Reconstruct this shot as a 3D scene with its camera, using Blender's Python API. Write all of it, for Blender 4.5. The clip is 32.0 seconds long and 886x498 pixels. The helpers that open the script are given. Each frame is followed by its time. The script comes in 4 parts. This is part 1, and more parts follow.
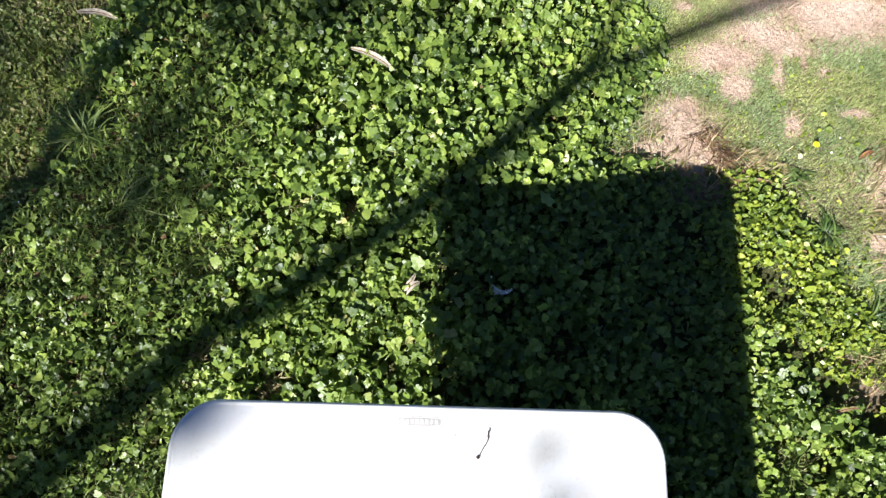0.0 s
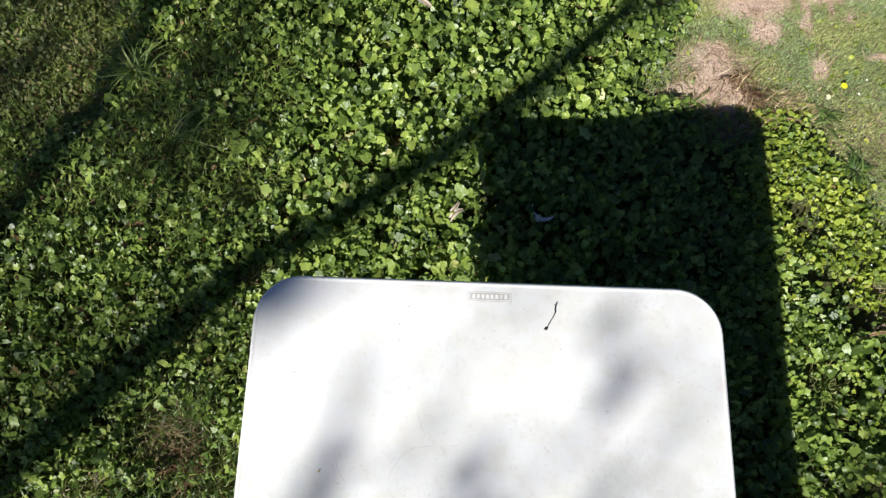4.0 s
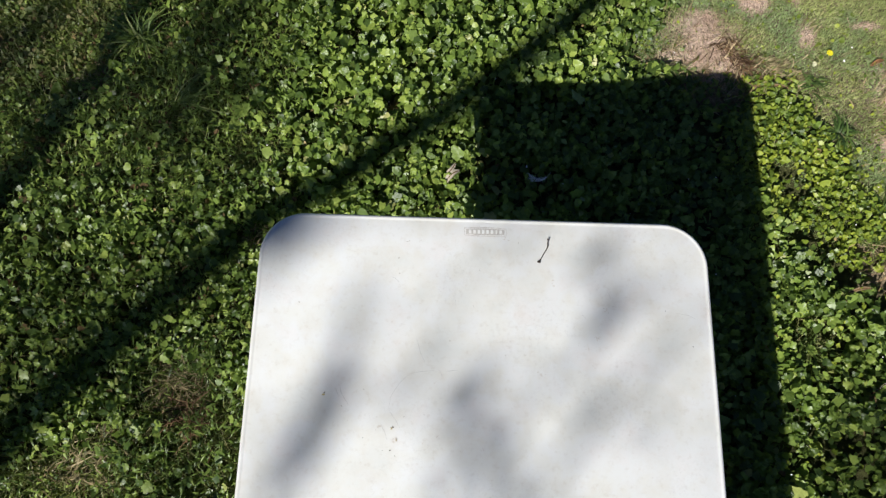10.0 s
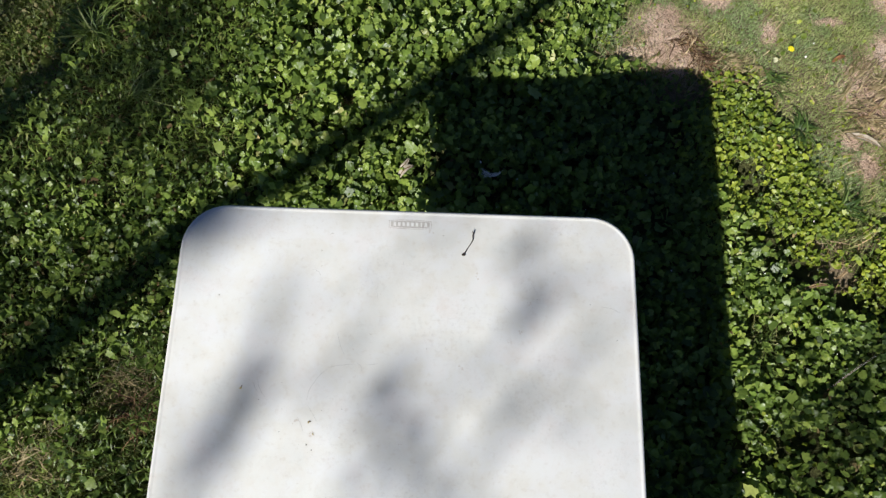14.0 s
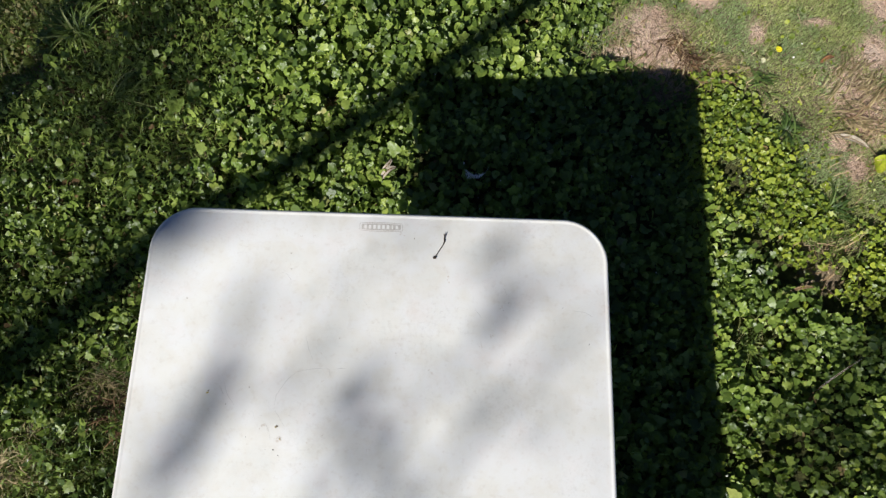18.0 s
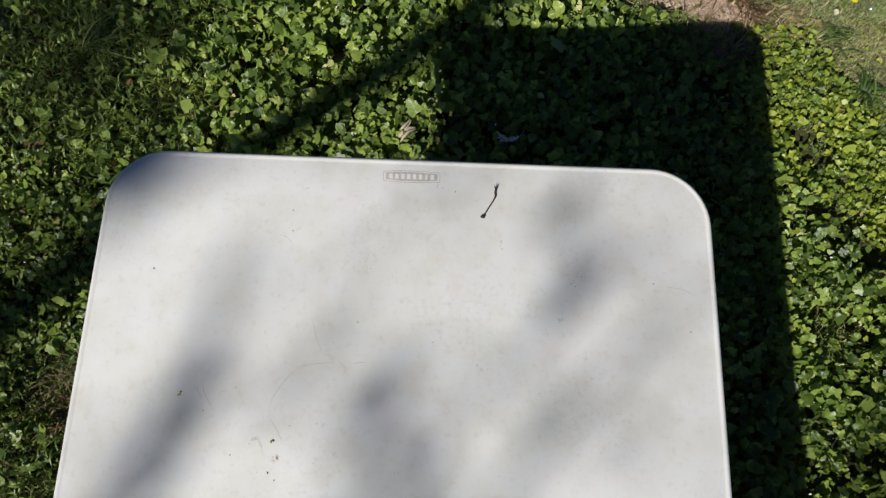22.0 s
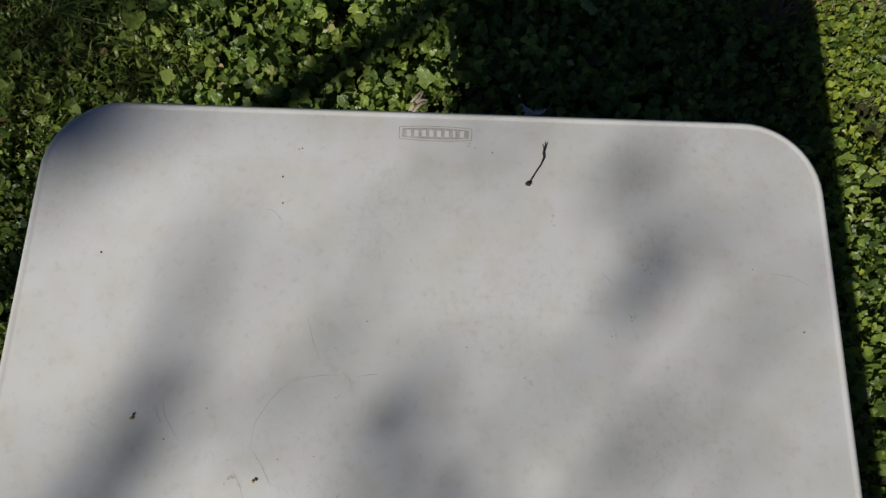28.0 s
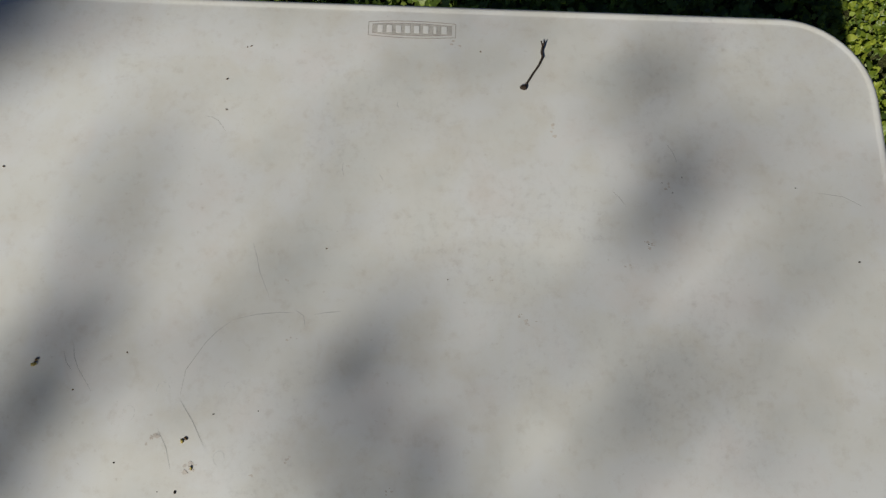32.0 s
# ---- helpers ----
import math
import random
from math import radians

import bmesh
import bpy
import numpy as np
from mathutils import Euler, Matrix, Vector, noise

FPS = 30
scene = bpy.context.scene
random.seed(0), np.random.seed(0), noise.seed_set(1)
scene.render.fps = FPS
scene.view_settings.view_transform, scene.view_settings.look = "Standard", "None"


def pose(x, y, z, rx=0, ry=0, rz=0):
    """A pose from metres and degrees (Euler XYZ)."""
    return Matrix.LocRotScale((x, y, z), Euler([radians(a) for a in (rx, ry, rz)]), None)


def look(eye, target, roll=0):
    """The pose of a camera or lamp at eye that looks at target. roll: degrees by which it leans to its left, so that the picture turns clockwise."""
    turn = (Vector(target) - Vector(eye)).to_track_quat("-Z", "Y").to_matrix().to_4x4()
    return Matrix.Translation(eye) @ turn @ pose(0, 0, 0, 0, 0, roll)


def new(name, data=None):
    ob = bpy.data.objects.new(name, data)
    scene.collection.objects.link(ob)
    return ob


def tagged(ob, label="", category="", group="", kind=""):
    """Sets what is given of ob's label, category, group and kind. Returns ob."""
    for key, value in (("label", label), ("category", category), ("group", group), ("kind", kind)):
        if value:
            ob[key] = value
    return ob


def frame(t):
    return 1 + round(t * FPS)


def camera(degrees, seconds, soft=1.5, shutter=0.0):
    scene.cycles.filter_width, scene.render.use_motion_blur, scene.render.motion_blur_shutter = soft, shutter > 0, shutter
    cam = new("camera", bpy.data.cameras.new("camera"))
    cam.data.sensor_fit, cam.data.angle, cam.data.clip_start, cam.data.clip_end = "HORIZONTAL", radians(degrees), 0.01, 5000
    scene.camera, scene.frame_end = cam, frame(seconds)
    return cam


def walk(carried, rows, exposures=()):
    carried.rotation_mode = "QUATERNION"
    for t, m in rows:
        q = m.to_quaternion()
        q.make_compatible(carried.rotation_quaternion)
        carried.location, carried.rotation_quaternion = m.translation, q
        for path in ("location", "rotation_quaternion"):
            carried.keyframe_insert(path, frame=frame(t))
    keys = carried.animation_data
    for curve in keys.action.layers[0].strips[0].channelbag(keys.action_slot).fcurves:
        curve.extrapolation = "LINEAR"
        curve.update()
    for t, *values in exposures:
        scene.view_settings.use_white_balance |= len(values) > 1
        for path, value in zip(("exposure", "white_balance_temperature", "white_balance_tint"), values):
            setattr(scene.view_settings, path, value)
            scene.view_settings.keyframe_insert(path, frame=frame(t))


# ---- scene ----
cam = camera(67.7, 32.0, 1.35)
PATH = [
    (0, (0.018, -0.04, 1.797), (0.038, 0.499, -0.129), 3.9),
    (0.5, (-0.113, -0.032, 1.802), (-0.096, 0.499, -0.126), 3.6),
    (1, (-0.147, -0.014, 1.807), (-0.133, 0.514, -0.122), 3.4),
    (1.5, (-0.162, -0.004, 1.81), (-0.146, 0.522, -0.12), 3.5),
    (2, (-0.136, -0.005, 1.811), (-0.124, 0.525, -0.118), 3.1),
    (2.5, (-0.108, -0.007, 1.808), (-0.094, 0.525, -0.12), 3.3),
    (3, (-0.096, -0.094, 1.805), (-0.078, 0.441, -0.122), 3.8),
    (3.5, (-0.093, -0.212, 1.801), (-0.077, 0.323, -0.126), 3.7),
    (5.5, (-0.041, -0.258, 1.816), (-0.021, 0.268, -0.114), 3.9),
    (6, (-0.024, -0.258, 1.824), (-0.005, 0.27, -0.105), 3.8),
    (6.5, (-0.03, -0.266, 1.821), (-0.006, 0.264, -0.108), 4.4),
    (7, (-0.047, -0.266, 1.826), (-0.023, 0.261, -0.103), 4.4),
    (7.5, (-0.067, -0.289, 1.832), (-0.042, 0.24, -0.096), 4.5),
    (8, (-0.078, -0.314, 1.832), (-0.052, 0.212, -0.097), 4.6),
    (8.5, (-0.078, -0.318, 1.829), (-0.055, 0.208, -0.1), 4.3),
    (9, (-0.071, -0.319, 1.821), (-0.044, 0.206, -0.108), 4.8),
    (9.5, (-0.081, -0.334, 1.822), (-0.053, 0.191, -0.108), 4.8),
    (10, (-0.087, -0.35, 1.823), (-0.059, 0.175, -0.107), 4.7),
    (10.5, (-0.077, -0.351, 1.825), (-0.052, 0.172, -0.105), 4.5),
    (11, (-0.071, -0.356, 1.827), (-0.046, 0.169, -0.103), 4.5),
    (11.5, (0.058, -0.347, 1.828), (0.085, 0.174, -0.102), 4.7),
    (12, (0.073, -0.364, 1.821), (0.101, 0.163, -0.108), 4.8),
    (12.5, (0.068, -0.378, 1.817), (0.098, 0.148, -0.112), 5.0),
    (13, (0.056, -0.394, 1.814), (0.084, 0.135, -0.115), 4.7),
    (13.5, (0.047, -0.389, 1.81), (0.076, 0.136, -0.12), 4.9),
    (14, (0.041, -0.356, 1.811), (0.07, 0.17, -0.118), 4.9),
    (14.5, (0.028, -0.33, 1.809), (0.055, 0.198, -0.12), 4.6),
    (16.5, (0.068, -0.312, 1.803), (0.092, 0.216, -0.126), 4.3),
    (17, (0.081, -0.325, 1.8), (0.106, 0.203, -0.129), 4.6),
    (17.5, (0.076, -0.339, 1.802), (0.103, 0.189, -0.127), 4.7),
    (18, (0.092, -0.347, 1.802), (0.116, 0.179, -0.127), 4.4),
    (18.5, (0.111, -0.366, 1.786), (0.135, 0.16, -0.143), 4.5),
    (19, (0.136, -0.387, 1.705), (0.156, 0.136, -0.225), 4.1),
    (19.5, (0.155, -0.391, 1.607), (0.178, 0.133, -0.323), 4.5),
    (20, (0.173, -0.381, 1.563), (0.197, 0.138, -0.368), 4.6),
    (20.5, (0.174, -0.365, 1.559), (0.199, 0.159, -0.371), 4.6),
    (21, (0.105, -0.354, 1.55), (0.134, 0.17, -0.38), 5.0),
    (21.5, (0.053, -0.348, 1.537), (0.079, 0.177, -0.393), 4.7),
    (22, (0.034, -0.33, 1.528), (0.057, 0.193, -0.402), 4.5),
    (22.5, (0.028, -0.33, 1.443), (0.051, 0.193, -0.487), 4.5),
    (23, (0.035, -0.318, 1.376), (0.055, 0.203, -0.555), 4.1),
    (23.5, (0.067, -0.299, 1.345), (0.085, 0.225, -0.585), 3.8),
    (24, (0.09, -0.304, 1.339), (0.108, 0.216, -0.593), 3.8),
    (24.5, (0.11, -0.314, 1.342), (0.125, 0.209, -0.588), 3.4),
    (26.5, (0.081, -0.326, 1.35), (0.098, 0.192, -0.582), 3.5),
    (27, (0.05, -0.306, 1.353), (0.069, 0.214, -0.578), 3.7),
    (27.5, (0.013, -0.306, 1.345), (0.031, 0.218, -0.585), 3.7),
    (28, (0.006, -0.303, 1.34), (0.023, 0.22, -0.59), 3.6),
    (28.5, (0.014, -0.293, 1.312), (0.031, 0.235, -0.617), 3.6),
    (29, (0.008, -0.3, 1.288), (0.023, 0.226, -0.642), 3.3),
    (29.5, (0.001, -0.318, 1.264), (0.022, 0.214, -0.664), 4.0),
    (30, (-0.004, -0.33, 1.242), (0.019, 0.191, -0.689), 4.2),
    (30.5, (0.005, -0.342, 1.231), (0.016, 0.182, -0.699), 3.0),
    (31, (0.007, -0.354, 1.222), (0.027, 0.167, -0.709), 3.9),
    (31.5, (0.014, -0.353, 1.213), (0.025, 0.166, -0.718), 3.0),
    (32, (0.026, -0.337, 1.218), (0.046, 0.182, -0.713), 3.9),
]
EXPOSURES = [(0, 1.40, 5620, 11.5), (1, 1.55, 5620, 11.5), (2, 1.75, 5620, 11.5), (3, 1.80, 5620, 11.5), (3.5, 1.14, 5740, 10.5), (6, 0.59, 5750, 9.5), (13, 0.47, 5750, 9.5), (18, 0.47, 5800, 10.5), (19, 0.37, 5790, 10.5), (20, 0.32, 5840, 10.5),
             (22, 0.22, 5840, 10.5), (23, 0.07, 5890, 10.5), (24, -0.19, 5850, 11.5), (27, -0.51, 5900, 10.5), (28, -0.36, 5900, 10.5), (29, -0.48, 5950, 8.5), (30, -0.55, 5950, 8.5), (31, -0.37, 6050, 7.5), (32, -0.36, 6050, 7.5)]
walk(cam, [(t, look(eye, target, roll)) for t, eye, target, roll in PATH], EXPOSURES)

# ---- light ----
SUN_X, SUN_Y = 0.68, 1.0  # how far a shadow runs for each metre of height
world = bpy.data.worlds.new("sky")
scene.world = world
world.use_nodes = True
sky = world.node_tree.nodes.new("ShaderNodeTexSky")
sky.sky_type = "NISHITA"
sky.sun_disc = False
sky.air_density = 0.36  # dry, clear air
sky.dust_density = 0.1
sky.sun_elevation = math.atan(1 / math.hypot(SUN_X, SUN_Y))
sky.sun_rotation = math.atan2(-SUN_X, -SUN_Y)
world.node_tree.links.new(sky.outputs[0], world.node_tree.nodes["Background"].inputs[0])
world.node_tree.nodes["Background"].inputs[1].default_value = 0.05
sun = new("sun", bpy.data.lights.new("sun", "SUN"))
sun.data.energy = 5.0
sun.data.angle = radians(0.53)
sun.data.color = (1.0, 0.915, 0.76)
sun.matrix_world = look((-SUN_X * 20, -SUN_Y * 20, 20), (0, 0, 0))


# ---- materials ----
def node_material(name, rough=0.5, spec=0.4):
    mat = bpy.data.materials.new(name)
    mat.use_nodes = True
    tree = mat.node_tree
    bsdf = tree.nodes["Principled BSDF"]
    bsdf.inputs["Roughness"].default_value = rough
    bsdf.inputs["Specular IOR Level"].default_value = spec
    return mat, tree, bsdf


def add(tree, kind, **inputs):
    n = tree.nodes.new(kind)
    for k, v in inputs.items():
        n.inputs[k].default_value = v
    return n


def ramp(tree, stops, fac):
    n = tree.nodes.new("ShaderNodeValToRGB")
    el = n.color_ramp.elements
    while len(el) < len(stops):
        el.new(0.5)
    for e, (p, c) in zip(el, stops):
        e.position, e.color = p, (*c, 1)
    tree.links.new(fac, n.inputs[0])
    return n.outputs[0]


def noise_fac(tree, scale, detail=4.0, rough=0.55):
    co = tree.nodes.new("ShaderNodeTexCoord")
    n = add(tree, "ShaderNodeTexNoise", Scale=scale, Detail=detail, Roughness=rough)
    tree.links.new(co.outputs["Object"], n.inputs["Vector"])
    return n.outputs[0]


def mixed(tree, fac, a, b, mode="MIX"):
    n = tree.nodes.new("ShaderNodeMix")
    n.data_type, n.blend_type = "RGBA", mode
    for sock, v in ((n.inputs[0], fac), (n.inputs[6], a), (n.inputs[7], b)):
        if isinstance(v, bpy.types.NodeSocket):
            tree.links.new(v, sock)
        elif isinstance(v, tuple):
            sock.default_value = (*v, 1)
        else:
            sock.default_value = v
    return n.outputs[2]


def bumped(tree, bsdf, height, strength, distance):
    b = add(tree, "ShaderNodeBump", Strength=strength, Distance=distance)
    tree.links.new(height, b.inputs["Height"])
    tree.links.new(b.outputs[0], bsdf.inputs["Normal"])


def leaf_material(name, stops, glow=0.34, rough=0.42, single=False, patch=4.0, spec=0.36, trans=(0.40, 0.50, 0.06), other=None):
    """Thin leaf: colour varies from leaf to leaf and over patches of ground; some light passes through."""
    mat, tree, bsdf = node_material(name, rough, spec)
    if single:
        r = tree.nodes.new("ShaderNodeObjectInfo").outputs["Random"]
    else:
        r = tree.nodes.new("ShaderNodeNewGeometry").outputs["Random Per Island"]
    base = ramp(tree, stops, r)
    tone = ramp(tree, [(0.3, (0.68, 0.72, 0.64)), (0.7, (1.2, 1.15, 1.0))], noise_fac(tree, patch, 3))
    base = mixed(tree, 1.0, base, tone, "MULTIPLY")
    if other:
        drift = ramp(tree, [(0.47, (0, 0, 0)), (0.58, (1, 1, 1))], noise_fac(tree, 5.5, 4, 0.6))
        base = mixed(tree, drift, base, mixed(tree, 1.0, base, other, "MULTIPLY"))
    fine = ramp(tree, [(0.3, (0.8, 0.8, 0.8)), (0.7, (1.15, 1.15, 1.1))], noise_fac(tree, 160, 3))
    base = mixed(tree, 1.0, base, fine, "MULTIPLY")
    tree.links.new(base, bsdf.inputs["Base Color"])
    bumped(tree, bsdf, noise_fac(tree, 240, 2), 0.35, 0.002)
    t = add(tree, "ShaderNodeBsdfTranslucent")
    tree.links.new(mixed(tree, 0.6, base, trans), t.inputs[0])
    m = add(tree, "ShaderNodeMixShader", Fac=glow)
    tree.links.new(bsdf.outputs[0], m.inputs[1])
    tree.links.new(t.outputs[0], m.inputs[2])
    tree.links.new(m.outputs[0], tree.nodes["Material Output"].inputs[0])
    return mat


def plain_material(name, dark, light, scale, rough=0.7, spec=0.25, bump=0.3, depth=0.002, metal=0.0):
    """Two tones over two scales of grain."""
    mat, tree, bsdf = node_material(name, rough, spec)
    bsdf.inputs["Metallic"].default_value = metal
    a = ramp(tree, [(0.32, dark), (0.68, light)], noise_fac(tree, scale, 5))
    b = ramp(tree, [(0.3, (0.8, 0.8, 0.8)), (0.7, (1.12, 1.12, 1.12))], noise_fac(tree, scale * 7, 3))
    tree.links.new(mixed(tree, 1.0, a, b, "MULTIPLY"), bsdf.inputs["Base Color"])
    bumped(tree, bsdf, noise_fac(tree, scale * 6, 4), bump, depth)
    return mat


GREENS = [(0.0, (0.046, 0.078, 0.020)), (0.3, (0.115, 0.172, 0.036)), (0.65, (0.205, 0.290, 0.058)), (0.97, (0.325, 0.405, 0.095)), (1.0, (0.36, 0.36, 0.15))]
MAT_LEAF = leaf_material("ground_ivy_leaf", GREENS, rough=0.37, spec=0.48, trans=(0.36, 0.48, 0.10))
MAT_LEAF_ONE = leaf_material("ground_ivy_leaf_single", GREENS, rough=0.37, spec=0.48, trans=(0.36, 0.48, 0.10), single=True)
MAT_SMALL = leaf_material("small_bright_leaf", [(0.0, (0.09, 0.14, 0.020)), (0.5, (0.235, 0.30, 0.036)), (1.0, (0.40, 0.45, 0.065))], rough=0.38, spec=0.45, trans=(0.38, 0.48, 0.08))
MAT_GRASS = leaf_material("grass_blade", [(0.0, (0.07, 0.10, 0.026)), (0.5, (0.155, 0.195, 0.055)), (0.8, (0.26, 0.28, 0.11)), (1.0, (0.42, 0.36, 0.21))], glow=0.28, rough=0.45)
MAT_TUFT = leaf_material("tuft_blade", [(0.0, (0.08, 0.13, 0.03)), (0.6, (0.17, 0.24, 0.06)), (1.0, (0.38, 0.40, 0.18))], glow=0.25, rough=0.45, single=True)
MAT_BLADE = leaf_material("dark_grass_blade", [(0.0, (0.035, 0.065, 0.02)), (0.6, (0.08, 0.13, 0.035)), (1.0, (0.17, 0.23, 0.07))], glow=0.2, rough=0.4, single=True)
MAT_MOSS = leaf_material("short_turf", [(0.0, (0.18, 0.22, 0.075)), (0.6, (0.35, 0.40, 0.16)), (1.0, (0.54, 0.52, 0.29))], glow=0.25, rough=0.6, patch=9, other=(0.74, 0.86, 1.0))
MAT_STRAW = leaf_material("dry_straw", [(0.0, (0.13, 0.075, 0.035)), (0.4, (0.36, 0.25, 0.165)), (1.0, (0.60, 0.48, 0.34))], glow=0.12, rough=0.75, spec=0.2, trans=(0.3, 0.22, 0.13))
MAT_RUSTY = leaf_material("withered_leaf", [(0.0, (0.07, 0.045, 0.025)), (0.6, (0.18, 0.12, 0.06)), (1.0, (0.36, 0.28, 0.15))], glow=0.1, rough=0.75, spec=0.2, trans=(0.3, 0.22, 0.1))
MAT_DEAD = leaf_material("dead_root", [(0.0, (0.045, 0.025, 0.015)), (0.6, (0.12, 0.07, 0.045)), (1.0, (0.30, 0.19, 0.12))], glow=0.05, rough=0.85, spec=0.1, single=True, trans=(0.2, 0.13, 0.08))
MAT_RUSTONE = leaf_material("withered_sprig", [(0.0, (0.10, 0.055, 0.025)), (0.6, (0.25, 0.15, 0.07)), (1.0, (0.42, 0.30, 0.16))], glow=0.15, rough=0.75, spec=0.15, single=True, trans=(0.3, 0.2, 0.1))
MAT_TAN = leaf_material("tan_grass", [(0.0, (0.13, 0.12, 0.06)), (0.5, (0.32, 0.25, 0.15)), (1.0, (0.54, 0.44, 0.29))], glow=0.2, rough=0.6, spec=0.2, single=True, trans=(0.4, 0.34, 0.14))
MAT_STEM = plain_material("leaf_stalk", (0.06, 0.09, 0.02), (0.13, 0.15, 0.05), 60)
MAT_BARK = plain_material("tree_bark", (0.10, 0.075, 0.055), (0.24, 0.19, 0.15), 6, 0.9, bump=0.8, depth=0.02)
MAT_TWIG = plain_material("dark_twig", (0.02, 0.014, 0.010), (0.06, 0.04, 0.028), 300, 0.8)
MAT_SEED = plain_material("brown_husk", (0.05, 0.03, 0.014), (0.22, 0.13, 0.05), 400, 0.8)
MAT_HUSK = plain_material("yellow_husk", (0.34, 0.25, 0.06), (0.62, 0.50, 0.16), 400, 0.7)
MAT_DRYLEAF = plain_material("dry_leaf_grey", (0.28, 0.235, 0.175), (0.50, 0.43, 0.34), 60, 0.8)
MAT_RUST = plain_material("dry_leaf_rust", (0.16, 0.07, 0.03), (0.36, 0.18, 0.08), 50, 0.7)
MAT_PETAL = plain_material("yellow_petal", (0.62, 0.55, 0.01), (0.80, 0.72, 0.02), 60, 0.5)
MAT_PALE = plain_material("cream_petal", (0.52, 0.50, 0.30), (0.66, 0.64, 0.42), 90, 0.6)
MAT_FEATHER = plain_material("white_down", (0.74, 0.71, 0.66), (0.88, 0.86, 0.82), 80, 0.8)
MAT_CRUMB = leaf_material("soil_crumb", [(0.0, (0.14, 0.09, 0.06)), (0.6, (0.30, 0.21, 0.16)), (1.0, (0.50, 0.42, 0.34))], glow=0.0, rough=0.95, spec=0.1)
MAT_STEEL = plain_material("grey_powder_coat", (0.16, 0.16, 0.17), (0.24, 0.24, 0.25), 40, 0.45, metal=0.3)
MAT_LIMEFRUIT = plain_material("yellow_green_leaf", (0.20, 0.24, 0.01), (0.34, 0.36, 0.03), 30, 0.4)


def ground_material():
    """Bare loam, pinkish where trodden; mossy under the plants, its colour darkened there for the shade in the gaps."""
    mat, tree, bsdf = node_material("loam", 0.95, 0.12)
    loam = ramp(tree, [(0.25, (0.46, 0.31, 0.225)), (0.5, (0.74, 0.54, 0.42)), (0.78, (0.84, 0.68, 0.565))], noise_fac(tree, 9, 8, 0.62))
    grain = ramp(tree, [(0.3, (0.72, 0.72, 0.72)), (0.7, (1.12, 1.1, 1.08))], noise_fac(tree, 130, 5))
    loam = mixed(tree, 1.0, loam, grain, "MULTIPLY")
    a = tree.nodes.new("ShaderNodeAttribute")
    a.attribute_name = "growth"
    green = ramp(tree, [(0.3, (0.045, 0.045, 0.02)), (0.7, (0.12, 0.125, 0.045))], noise_fac(tree, 40, 5))
    tree.links.new(mixed(tree, a.outputs["Fac"], loam, green), bsdf.inputs["Base Color"])
    bumped(tree, bsdf, noise_fac(tree, 60, 9, 0.75), 1.0, 0.02)
    return mat


def plastic_material():
    """White blow-moulded plastic, faintly pebbled, greyed by dust and handling."""
    mat, tree, bsdf = node_material("white_moulded_plastic", 0.48, 0.35)
    white = ramp(tree, [(0.3, (0.585, 0.575, 0.565)), (0.5, (0.65, 0.647, 0.643)), (0.7, (0.685, 0.687, 0.69))], noise_fac(tree, 5.5, 6, 0.6))
    dirt = ramp(tree, [(0.47, (1, 1, 1)), (0.66, (0.965, 0.945, 0.92)), (0.85, (0.83, 0.78, 0.72))], noise_fac(tree, 26, 9, 0.68))
    fleck = ramp(tree, [(0.68, (1, 1, 1)), (0.78, (0.86, 0.84, 0.82))], noise_fac(tree, 210, 3, 0.6))
    smudge = ramp(tree, [(0.54, (1, 1, 1)), (0.66, (0.94, 0.925, 0.91)), (0.8, (0.85, 0.83, 0.81))], noise_fac(tree, 85, 6, 0.7))
    dirt = mixed(tree, 1.0, dirt, smudge, "MULTIPLY")
    worn = ramp(tree, [(0.52, (0, 0, 0)), (0.64, (1, 1, 1))], noise_fac(tree, 9, 3, 0.5))
    grime = ramp(tree, [(0.50, (1, 1, 1)), (0.60, (0.95, 0.945, 0.945)), (0.74, (0.80, 0.79, 0.79))], noise_fac(tree, 150, 6, 0.7))
    dirt = mixed(tree, worn, dirt, mixed(tree, 1.0, dirt, grime, "MULTIPLY"))
    c = mixed(tree, 1.0, mixed(tree, 1.0, white, dirt, "MULTIPLY"), fleck, "MULTIPLY")
    hue = ramp(tree, [(0.30, (0.985, 1.0, 0.985)), (0.45, (1.0, 0.99, 0.955)), (0.55, (1.0, 1.0, 1.0)), (0.70, (1.0, 0.965, 0.955))], noise_fac(tree, 11, 3, 0.6))
    c = mixed(tree, 1.0, c, hue, "MULTIPLY")
    tree.links.new(c, bsdf.inputs["Base Color"])
    rough = ramp(tree, [(0.3, (0.40, 0.40, 0.40)), (0.7, (0.60, 0.60, 0.60))], noise_fac(tree, 14, 4))
    tree.links.new(rough, bsdf.inputs["Roughness"])
    bumped(tree, bsdf, noise_fac(tree, 900, 2), 0.12, 0.0004)
    return mat


